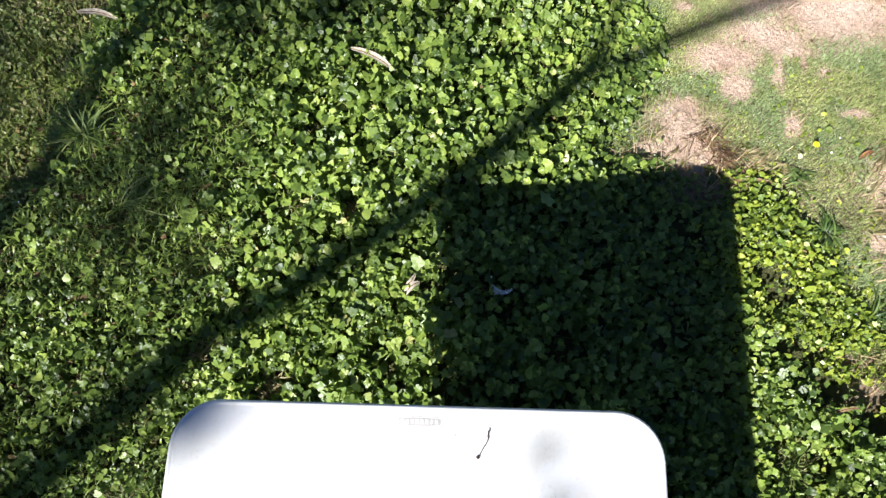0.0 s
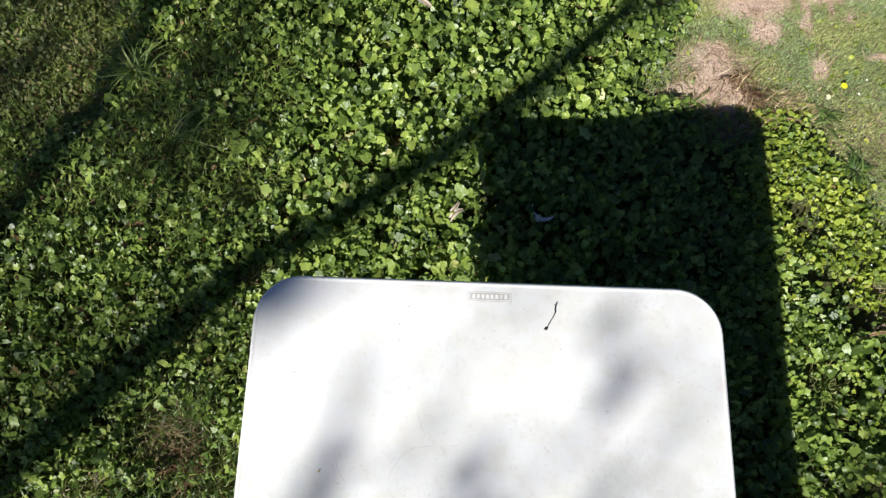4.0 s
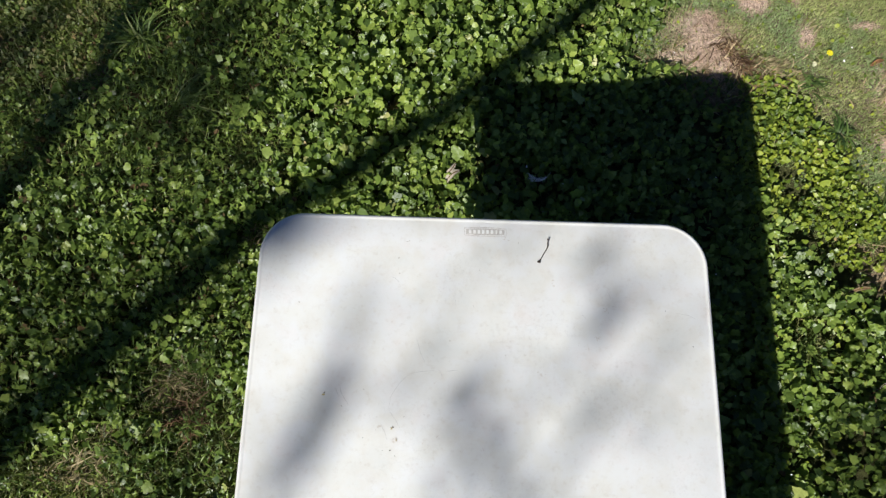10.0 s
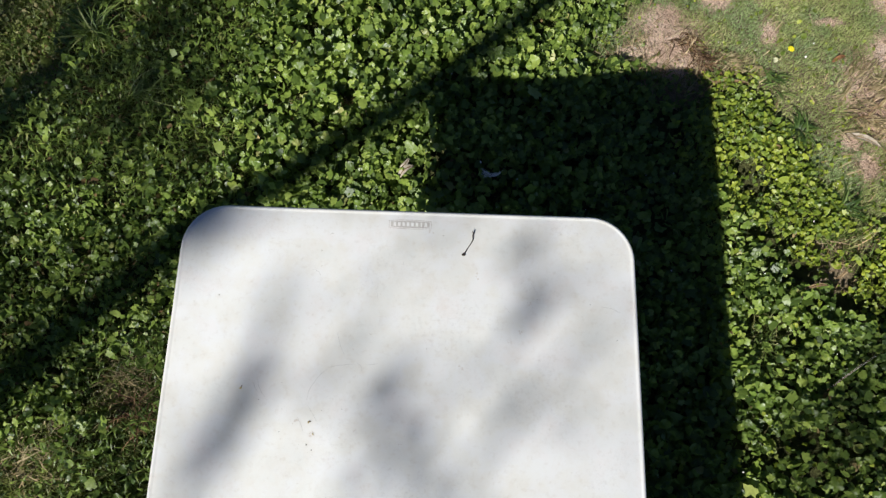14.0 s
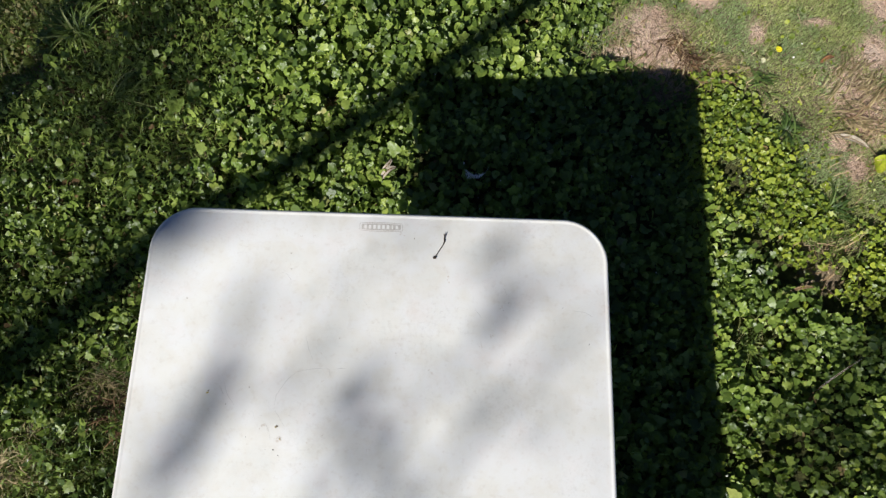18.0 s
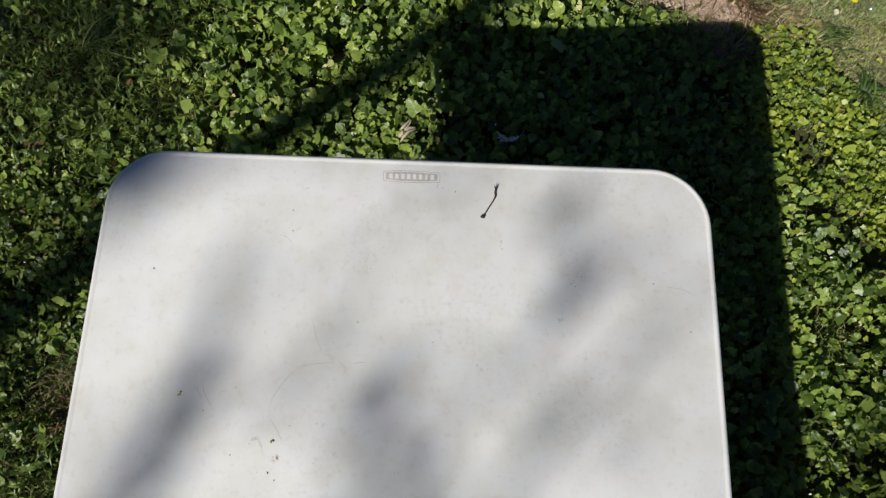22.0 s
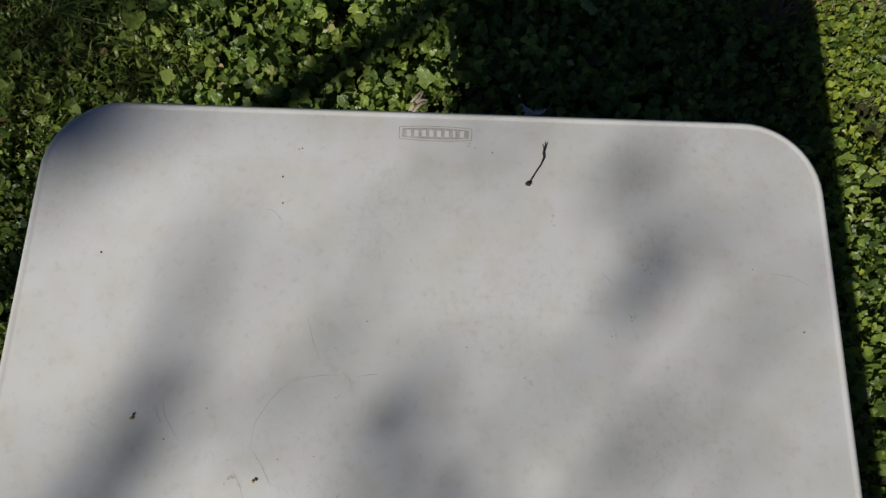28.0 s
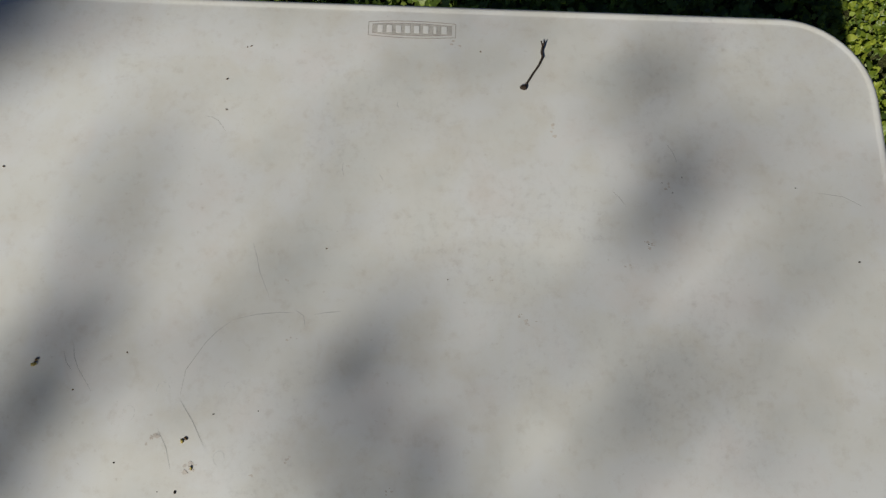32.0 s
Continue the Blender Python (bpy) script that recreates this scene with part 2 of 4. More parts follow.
MAT_GROUND = ground_material()
MAT_PLASTIC = plastic_material()
MAT_SCRATCH = plain_material("grey_scuff", (0.40, 0.39, 0.38), (0.52, 0.51, 0.50), 60, 0.8, bump=0.0)
MAT_FAINT = plain_material("faint_ring_mark", (0.605, 0.60, 0.595), (0.645, 0.64, 0.635), 90, 0.6, bump=0.0)
MAT_STAIN = plain_material("tan_stain", (0.52, 0.47, 0.42), (0.60, 0.56, 0.53), 120, 0.7, bump=0.0)
# badge face and its outlines, in darker tones than the plastic
MAT_BADGE = plain_material("badge_plaque", (0.40, 0.38, 0.357), (0.50, 0.475, 0.45), 160, 0.7)
MAT_BADGE_LINE = plain_material("badge_groove_brown", (0.30, 0.26, 0.235), (0.43, 0.385, 0.36), 160, 0.8)


# ---- helpers for meshes ----
def part(name, bm, material, parent=None, label="", smooth=True):
    me = bpy.data.meshes.new(name)
    bm.normal_update()
    bm.to_mesh(me)
    bm.free()
    me.materials.append(material)
    if smooth:
        me.polygons.foreach_set("use_smooth", [True] * len(me.polygons))
    ob = new(name, me)
    ob.parent = parent
    if label:
        tagged(ob, label)
    return ob


def mesh_of(name, verts, tris, material, smooth=True):
    """A mesh from arrays of places and of triangles."""
    verts, tris = np.asarray(verts, np.float32).reshape(-1, 3), np.asarray(tris, np.int32).reshape(-1, 3)
    me = bpy.data.meshes.new(name)
    me.vertices.add(len(verts))
    me.vertices.foreach_set("co", verts.ravel())
    me.loops.add(tris.size)
    me.loops.foreach_set("vertex_index", tris.ravel())
    me.polygons.add(len(tris))
    me.polygons.foreach_set("loop_start", np.arange(0, tris.size, 3, dtype=np.int32))
    me.polygons.foreach_set("use_smooth", np.full(len(tris), smooth))
    me.update(calc_edges=True)
    me.validate()
    me.materials.append(material)
    return me


def tube(bm, pts, radii, sides=6, close=True):
    """A tapering tube along a line of places."""
    pts = [Vector(p) for p in pts]
    rings, up = [], Vector((0.31, 0.17, 0.93)).normalized()
    for i, p in enumerate(pts):
        d = (pts[min(i + 1, len(pts) - 1)] - pts[max(i - 1, 0)]).normalized()
        u = d.cross(up)
        if u.length < 0.05:
            u = d.cross(Vector((1, 0, 0)))
        u.normalize()
        v = d.cross(u)
        rings.append([bm.verts.new(p + radii[i] * (math.cos(a) * u + math.sin(a) * v)) for a in (2 * math.pi * k / sides for k in range(sides))])
    for a, b in zip(rings, rings[1:]):
        for k in range(sides):
            bm.faces.new((a[k], a[(k + 1) % sides], b[(k + 1) % sides], b[k]))
    if close:
        bm.faces.new(rings[0][::-1])
        bm.faces.new(rings[-1])
    return bm


def box(bm, x0, y0, z0, x1, y1, z1, bevel=0.0):
    made = bmesh.ops.create_cube(bm, size=1)["verts"]
    for v in made:
        v.co = ((x0 + x1) / 2 + v.co.x * (x1 - x0), (y0 + y1) / 2 + v.co.y * (y1 - y0), (z0 + z1) / 2 + v.co.z * (z1 - z0))
    if bevel:
        es = list({e for v in made for e in v.link_edges})
        bmesh.ops.bevel(bm, geom=es, offset=bevel, segments=2, affect="EDGES")
    return bm


def empty(name, x=0.0, y=0.0, z=0.0):
    ob = new(name)
    ob.empty_display_size = 0.1
    ob.location = (x, y, z)
    return ob


def step(a, b, v):
    s = np.clip((np.asarray(v, float) - a) / (b - a), 0, 1)
    return s * s * (3 - 2 * s)


def leaf_shape(lobes=5, n=13, depth=0.2, cup=0.22, fold=0.25, seed=1, rich=False):
    """Round lobed, crinkled leaf of radius 1 with a notch at the stalk; centre first. rich: puckered between the veins."""
    rnd = random.Random(seed * 31 + lobes)
    rim, mid = [], []
    for k in range(n):
        a = -math.pi / 2 + 2 * math.pi * (k + 0.5) / n
        off = abs((a + math.pi / 2) % (2 * math.pi) - math.pi) / math.pi
        wave = -math.cos(lobes * (a - math.pi / 2))
        r = (1.0 - depth * (0.5 - 0.5 * wave)) * (0.5 + 0.5 * min(1.0, (1 - off) * 4)) * rnd.uniform(0.94, 1.05)
        x, y = r * math.cos(a), r * math.sin(a)
        rim.append((x, y, cup * r * r * (0.7 + 0.5 * wave) + fold * abs(x) + rnd.uniform(-0.13, 0.13)))
        mid.append((0.55 * x, 0.55 * y - 0.02, 0.3 * cup * r * r + 0.55 * fold * abs(x) + 0.10 - 0.10 * wave + rnd.uniform(-0.05, 0.05)))
    if not rich:
        return np.array([(0.0, -0.05, 0.0)] + rim), np.array([(0, 1 + k, 1 + (k + 1) % n) for k in range(n)])
    t = []
    for k in range(n):
        p, q = k, (k + 1) % n
        t += [(0, 1 + p, 1 + q), (1 + p, 1 + n + p, 1 + n + q), (1 + p, 1 + n + q, 1 + q)]
    return np.array([(0.0, -0.05, 0.0)] + mid + rim), np.array(t)


# ---- the lie of the ground ----
_rng = np.random.default_rng(5)
_WAVES = [(_rng.uniform(-1, 1, 2) * f, _rng.uniform(0, 6.28), 1 / f ** 0.75) for f in (2, 3, 4, 6, 8, 11, 14, 18, 24, 30, 38) for _ in range(3)]
_TOTAL = sum(w[2] for w in _WAVES)


def wobble(x, y, s=1.0, ox=0.0):
    """Smooth unevenness between about -1 and 1."""
    return 2.2 * sum(a * np.sin(s * (k[0] * (x + ox) + k[1] * (y - ox)) + p) for k, p, a in _WAVES) / _TOTAL


# bare or thatched patches: centre, half widths
BARE = [(0.755, 0.85, 0.10, 0.11), (0.84, 0.795, 0.05, 0.03), (0.655, 0.80, 0.06, 0.022), (0.775, 0.93, 0.035, 0.05), (1.09, 0.895, 0.030, 0.05), (0.93, 1.02, 0.05, 0.05), (1.06, 1.05, 0.03, 0.02),
        (0.90, 1.13, 0.14, 0.07), (1.03, 1.21, 0.20, 0.07), (1.12, 1.15, 0.10, 0.04), (1.28, 1.30, 0.42, 0.12), (1.07, 1.10, 0.022, 0.09), (1.15, 1.12, 0.020, 0.06), (1.21, 1.08, 0.03, 0.03), (0.79, 1.30, 0.05, 0.03),
        (1.38, 0.66, 0.09, 0.15), (1.46, 0.84, 0.07, 0.10), (1.52, 1.00, 0.08, 0.08), (1.30, 0.94, 0.06, 0.018), (1.35, 0.44, 0.045, 0.06), (1.30, 0.53, 0.045, 0.04)]
HOLES = [(0.955, 0.425, 0.060, 0.030), (0.99, 0.363, 0.035, 0.028), (0.985, 0.212, 0.045, 0.024), (1.04, 0.185, 0.045, 0.024), (1.09, 0.09, 0.040, 0.040), (1.18, 0.018, 0.060, 0.028),
         (-0.55, 0.50, 0.035, 0.03), (-0.225, 0.575, 0.012, 0.02)]
THATCH = [(0.60, 0.775, 0.09, 0.025), (-0.555, 0.165, 0.04, 0.02), (-0.365, 0.085, 0.03, 0.03), (0.77, 0.695, 0.12, 0.07), (0.83, 0.84, 0.06, 0.07), (0.93, 0.76, 0.06, 0.035), (-0.22, 0.555, 0.025, 0.03), (-0.35, 0.555, 0.03, 0.02), (-0.60, 0.14, 0.06, 0.025), (-0.40, 0.06, 0.05, 0.04), (-0.74, -0.28, 0.08, 0.06), (-0.97, -0.47, 0.10, 0.05),
          (-0.90, -0.39, 0.05, 0.03), (1.20, 0.10, 0.06, 0.04), (1.17, 0.185, 0.04, 0.02), (1.26, 0.20, 0.05, 0.03), (-0.58, 0.35, 0.05, 0.02), (-1.25, 1.2, 0.2, 0.08), (-1.12, 0.62, 0.08, 0.06), (-0.93, 0.80, 0.06, 0.03),
          (0.70, 0.82, 0.10, 0.06), (0.88, 0.77, 0.10, 0.04), (1.36, 0.66, 0.10, 0.15), (1.33, 0.45, 0.07, 0.06), (1.09, 0.895, 0.03, 0.05)]


def patches(x, y, rows, soft=0.45):
    x, y = np.asarray(x, float), np.asarray(y, float)
    best = np.zeros(x.shape)
    wob = 0.3 * wobble(x, y, 1.6) + 0.35 * wobble(x, y, 4.3, 5.0) + 0.25 * wobble(x, y, 11.0, 8.0)
    for cx, cy, rx, ry in rows:
        d = np.hypot((x - cx) / rx, (y - cy) / ry) + wob
        best = np.maximum(best, 1 - step(1 - soft, 1 + soft, d))
    return best


def turf(x, y):
    """1 where short mossy turf takes the place of broad leaves."""
    x, y = np.asarray(x, float), np.asarray(y, float)
    edge = 0.05 * wobble(x, y, 1.3, 3.0)
    a = step(-0.05, 0.05, x + edge - 0.62 - 0.10 * step(0.9, 1.15, y) + 0.13 * step(0.92, 0.78, y) + 0.12 * step(1.15, 1.4, y)) * step(0.73, 0.79, y + 0.6 * edge)
    b = step(-0.05, 0.07, x + edge - 0.99 - 0.5 * (0.7 - y)) * step(0.14, 0.30, y + edge)
    return np.maximum(a, b) * (1 - step(1.75, 2.5, np.hypot(x - 0.3, y - 0.3)))


def beyond(x, y):
    """1 past the line where the broad leaves end in a low step, on the sunny side of the table."""
    return step(-0.015, 0.03, (x - 1.04) * 0.68 + (y - 0.16) * 0.73 + 0.012 * wobble(x, y, 3.0, 2.0))


def lawn(x, y):
    """1 on the short rough grass past the leaves, far from the sunny side."""
    x, y = np.asarray(x, float), np.asarray(y, float)
    return step(0.04, -0.06, x + 0.95 + 0.3 * (1.24 - y) + 0.04 * wobble(x, y, 1.5, 2.0)) * step(0.45, 0.65, y)


def tangle(x, y):
    """1 where narrow leaves, grass and withered stems crowd out the broad leaves."""
    return step(-0.46, -0.64, x + 0.06 * wobble(x, y, 1.4, 5.0)) * step(0.20, 0.34, y) * step(1.0, 0.82, y)


def soil(x, y):
    x, y = np.asarray(x, float), np.asarray(y, float)
    near = 1 - step(2.5, 6.0, np.hypot(x, y))
    return (0.018 - 0.038 * step(0.25, 0.8, x) + 0.007 * wobble(x, y, 0.8)) * near + 0.05 * (1 - near) * np.sin(0.21 * x + 0.4) * np.cos(0.17 * y)


def canopy(x, y):
    """Height of the leaves over the soil."""
    x, y = np.asarray(x, float), np.asarray(y, float)
    h = 0.082 - 0.055 * step(0.10, 0.75, x) * (0.45 + 0.55 * step(-0.2, 0.35, y)) + 0.016 * wobble(x, y, 0.9, 1.0)
    side = step(0.78, 0.95, x)
    h = h * (1 - side) + side * (0.066 - 0.040 * beyond(x, y) + 0.010 * wobble(x, y, 0.9, 1.0))
    return np.clip(h * (1 - 0.72 * turf(x, y)) * (1 - 0.6 * lawn(x, y)) * (1 - 0.85 * patches(x, y, BARE, 0.9)) * (1 - 0.6 * patches(x, y, THATCH)), 0.006, 0.12)


def at_ground(x, y, lift=0.0):
    return float(soil(x, y)) + lift


def build_ground():
    def line(lo, hi, fine, far=500.0):
        mid = np.arange(lo, hi + fine / 2, fine)
        out, d = [], fine
        e = hi
        while e < far:
            d *= 1.35
            e += d
            out.append(e)
        out = np.array(out)
        return np.concatenate((lo - (out[::-1] - hi), mid, out))

    xs, ys = line(-1.9, 1.8, 0.016), line(-1.1, 1.8, 0.016)
    X, Y = np.meshgrid(xs, ys)
    Z = soil(X, Y)
    b = patches(X, Y, BARE, 0.6)
    Z = Z + (0.005 * wobble(X, Y, 2.6, 2.0) + 0.003 * wobble(X, Y, 7.0, 6.0)) * b
    n = len(xs)
    idx = np.arange(len(ys) * n).reshape(len(ys), n)
    a, b2, c, d = idx[:-1, :-1].ravel(), idx[:-1, 1:].ravel(), idx[1:, 1:].ravel(), idx[1:, :-1].ravel()
    tris = np.concatenate((np.stack((a, b2, c), 1), np.stack((a, c, d), 1)))
    me = mesh_of("ground", np.stack((X, Y, Z), -1), tris, MAT_GROUND)
    growth = np.clip(1 - 1.0 * b - 0.35 * patches(X, Y, THATCH), 0, 1) * (1 - 0.25 * turf(X, Y))
    at = me.attributes.new("growth", "FLOAT", "POINT")
    at.data.foreach_set("value", growth.ravel().astype(np.float32))
    return tagged(new("ground", me), "uneven loam ground with bare trodden patches among weeds", "ground", kind="structure")


build_ground()


# ---- the folding table ----
TOP, HALF, LONG, CORNER, END = 0.74, 0.382, 1.83, 0.075, 0.0025


def outline(inset, n=12):
    r = CORNER - inset
    pts = []
    for cx, cy, a0 in ((HALF - CORNER, END - CORNER, 0), (-HALF + CORNER, END - CORNER, 90), (-HALF + CORNER, -LONG + CORNER, 180), (HALF - CORNER, -LONG + CORNER, 270)):
        for k in range(n + 1):
            a = radians(a0 + 90 * k / n)
            pts.append((cx + r * math.cos(a), cy + r * math.sin(a)))
    return pts


def ridge(bm, pts, width, height, z):
    """A low flat-topped strip along a line, tapering at both ends."""
    pts = [Vector((*p, 0)) for p in pts]
    rows = []
    for i, p in enumerate(pts):
        d = (pts[min(i + 1, len(pts) - 1)] - pts[max(i - 1, 0)]).normalized()
        s = Vector((-d.y, d.x, 0)) * width / 2 * (0.35 if i in (0, len(pts) - 1) else 1)
        rows.append([bm.verts.new((q.x, q.y, z + h)) for q, h in ((p - s * 1.2, -0.0002), (p - s * 0.8, height), (p + s * 0.8, height), (p + s * 1.2, -0.0002))])
    for a, b in zip(rows, rows[1:]):
        for k in range(3):
            bm.faces.new((a[k], b[k], b[k + 1], a[k + 1]))
    return bm


def streak(bm, pts, width, z):
    """A flat hair-thin mark along a line, pointed at both ends."""
    pts = [Vector((*p, z)) for p in pts]
    fine = []
    for p, q in zip(pts, pts[1:]):
        fine += [p.lerp(q, k / 3) for k in range(3)]
    fine.append(pts[-1])
    n, rows = len(fine) - 1, []
    for i, p in enumerate(fine):
        d = (fine[min(i + 1, n)] - fine[max(i - 1, 0)]).normalized()
        s = Vector((-d.y, d.x, 0)) * width / 2 * max(0.1, math.sin(math.pi * i / n) ** 0.5)
        rows.append((bm.verts.new(p - s), bm.verts.new(p + s)))
    for u, v in zip(rows, rows[1:]):
        bm.faces.new((u[0], v[0], v[1], u[1]))
    return bm


def bowed(hw, hh, bow, cx, cy, n=6):
    top = [(cx - hw + 2 * hw * k / n, cy + hh + bow * (1 - (2 * k / n - 1) ** 2)) for k in range(n + 1)]
    low = [(cx + hw - 2 * hw * k / n, cy - hh - bow * (1 - (2 * k / n - 1) ** 2)) for k in range(n + 1)]
    return top + low


def build_table():
    table = tagged(empty("folding_table", 0, -LONG / 2, 0), "white plastic folding table with rounded corners on grass", "table")
    table.location = (0, 0, 0)
    bm = bmesh.new()
    rows = []
    for inset, z in ((0.0115, 0.0), (0.0092, -0.0005), (0.0075, -0.0004), (0.0055, 0.0002), (0.0038, -0.0002), (0.0014, -0.0020), (0.0003, -0.0045), (0, -0.008), (0, -0.038), (0.002, -0.042), (0.006, -0.044), (0.035, -0.044)):
        rows.append([bm.verts.new((x, y, TOP + z)) for x, y in outline(inset)])
    bm.faces.new(rows[0])
    for a, b in zip(rows, rows[1:]):
        n = len(a)
        for k in range(n):
            bm.faces.new((a[k], b[k], b[(k + 1) % n], a[(k + 1) % n]))
    bm.faces.new(rows[-1][::-1])
    bmesh.ops.recalc_face_normals(bm, faces=bm.faces)
    part("tabletop", bm, MAT_PLASTIC, table, "white moulded plastic top, scuffed and dusty")
    # badge near the far edge: a bowed plaque, its lettering as plain bars
    cx, cy = 0.0005, -0.0228
    bm = bmesh.new()
    f = [bm.verts.new((x, y, TOP + 0.0002)) for x, y in bowed(0.0325, 0.0040, 0.0016, cx, cy)]
    bm.faces.new(f[::-1])
    badge = part("badge", bm, MAT_BADGE, table, "small bowed moulded badge", smooth=False)
    for hw, hh, w in ((0.0358, 0.0062, 0.0006), (0.0325, 0.0041, 0.0005)):
        bm = bmesh.new()
        ring = bowed(hw, hh, 0.0016, cx, cy)
        ridge(bm, ring + ring[:2], w, 0.00025, TOP)
        part("groove", bm, MAT_BADGE_LINE, badge, smooth=False)
    for k in range(8):
        bm = bmesh.new()
        x = cx - 0.0262 + k * 0.0075
        w = 0.0012 if k == 6 else 0.0022
        box(bm, x - w, cy - 0.0034, TOP + 0.0002, x + w, cy + 0.0034, TOP + 0.0007, 0.0002)
        part("bar", bm, MAT_PLASTIC, badge, smooth=False)
    # scuffs and stains
    scuffs = [[(-0.111, -0.208), (-0.107, -0.219), (-0.104, -0.230), (-0.095, -0.249)], [(-0.042, -0.258), (-0.052, -0.259), (-0.062, -0.261)],
              [(-0.076, -0.260), (-0.087, -0.260), (-0.103, -0.262), (-0.119, -0.266)], [(-0.119, -0.266), (-0.130, -0.275), (-0.137, -0.283), (-0.149, -0.303), (-0.151, -0.323)],
              [(-0.151, -0.323), (-0.146, -0.330), (-0.140, -0.338), (-0.130, -0.355)], [(-0.231, -0.286), (-0.229, -0.296), (-0.225, -0.304), (-0.213, -0.320)],
              [(-0.159, -0.106), (-0.153, -0.107), (-0.148, -0.110), (-0.141, -0.119)], [(-0.020, -0.150), (-0.016, -0.156)], [(-0.008, -0.088), (-0.009, -0.091), (-0.007, -0.094)],
              [(0.160, -0.158), (0.166, -0.164), (0.171, -0.171)], [(0.205, -0.118), (0.209, -0.124), (0.212, -0.133)], [(-0.237, -0.292), (-0.234, -0.300), (-0.229, -0.306)], [(-0.048, -0.141), (-0.0485, -0.147), (-0.047, -0.153)],
              [(-0.075, -0.258), (-0.069, -0.262), (-0.067, -0.271)], [(0.318, -0.154), (0.340, -0.157), (0.355, -0.165)], [(-0.164, -0.343), (-0.156, -0.356), (-0.151, -0.371)],
              [(-0.207, -0.279), (-0.204, -0.283)]]
    for cx, cy, r in ((-0.211, -0.224, 0.0055), (-0.117, -0.315, 0.0045), (-0.119, -0.362, 0.0048), (0.184, -0.337, 0.0055), (-0.163, -0.318, 0.0062), (0.181, -0.074, 0.0035), (0.167, -0.258, 0.0030), (-0.185, -0.334, 0.0056), (0.183, -0.291, 0.0045)):
        q = 7.0 * cx
        scuffs.append([(cx + 0.8 * r * math.cos(q + a), cy + r * math.sin(q + a)) for a in (0.0, 0.7, 1.4, 2.1, 2.8, 3.5, 4.2, 4.9, 5.4)])
    for i, s in enumerate(scuffs):
        part("scuff", streak(bmesh.new(), s, (0.0006 if i in (0, 5) else 0.0005) if i < 17 else 0.0006, TOP + 0.00006 + 0.00001 * (i % 5)), MAT_FAINT if i > 15 else MAT_SCRATCH, table, smooth=False)
    rnd = random.Random(4)
    stains = [(0.117, -0.108, 0.006), (0.186, -0.200, 0.004), (0.093, -0.260, 0.005), (-0.136, -0.368, 0.006), (0.203, -0.152, 0.004), (0.035, -0.034, 0.004), (-0.165, -0.35, 0.006),
              (-0.096, -0.373, 0.003), (-0.137, -0.369, 0.004), (-0.082, -0.237, 0.002), (-0.077, -0.279, 0.003), (-0.002, -0.380, 0.003), (0.090, -0.258, 0.003), (-0.072, -0.361, 0.003), (-0.044, -0.144, 0.002), (0.067, -0.232, 0.002), (0.171, -0.220, 0.003), (0.185, -0.200, 0.004)]
    for x, y, r in stains:
        for k2 in range(4):
            bm = bmesh.new()
            q, s = rnd.uniform(0, 6.28), rnd.uniform(0.12, 0.4) * r
            ox, oy = rnd.gauss(0, 0.6) * r, rnd.gauss(0, 0.5) * r
            vs = [bm.verts.new((x + ox + s * rnd.uniform(0.5, 1.4) * math.cos(q + k * 0.785), y + oy + 0.7 * s * rnd.uniform(0.5, 1.4) * math.sin(q + k * 0.785), TOP + 0.00006 + 0.00004 * k2)) for k in range(8)]
            bm.faces.new(vs)
            part("stain", bm, MAT_STAIN, table, smooth=False)
    # folding steel legs
    for y, lean in ((-0.44, 0.05), (-LONG + 0.44, -0.05)):
        for sx in (-1, 1):
            bm = tube(bmesh.new(), [(sx * 0.21, y, TOP - 0.045), (sx * 0.215, y + lean * 0.4, 0.4), (sx * 0.22, y + lean, 0.02 + at_ground(sx * 0.22, y + lean))], [0.0125] * 3, 10)
            leg = part("leg", bm, MAT_STEEL, table, "grey steel tube leg")
            bm = box(bmesh.new(), sx * 0.22 - 0.017, y + lean - 0.017, at_ground(sx * 0.22, y + lean) - 0.004, sx * 0.22 + 0.017, y + lean + 0.017, at_ground(sx * 0.22, y + lean) + 0.03, 0.004)
            part("foot", bm, MAT_TWIG, leg)
        part("crossbar", tube(bmesh.new(), [(-0.214, y + lean * 0.35, 0.45), (0.214, y + lean * 0.35, 0.45)], [0.011] * 2, 8), MAT_STEEL, table)
    for sx in (-1, 1):
        part("rail", box(bmesh.new(), sx * 0.30 - 0.012, -LONG + 0.1, TOP - 0.068, sx * 0.30 + 0.012, -0.1, TOP - 0.043, 0.003), MAT_STEEL, table)
    return table


build_table()


# ---- the tree whose bare limbs throw the shade ----
def lifted(x, y, h, z=0.05):
    """The place at height h over z whose shadow falls on (x, y, z)."""
    return (x - SUN_X * h, y - SUN_Y * h, z + h)


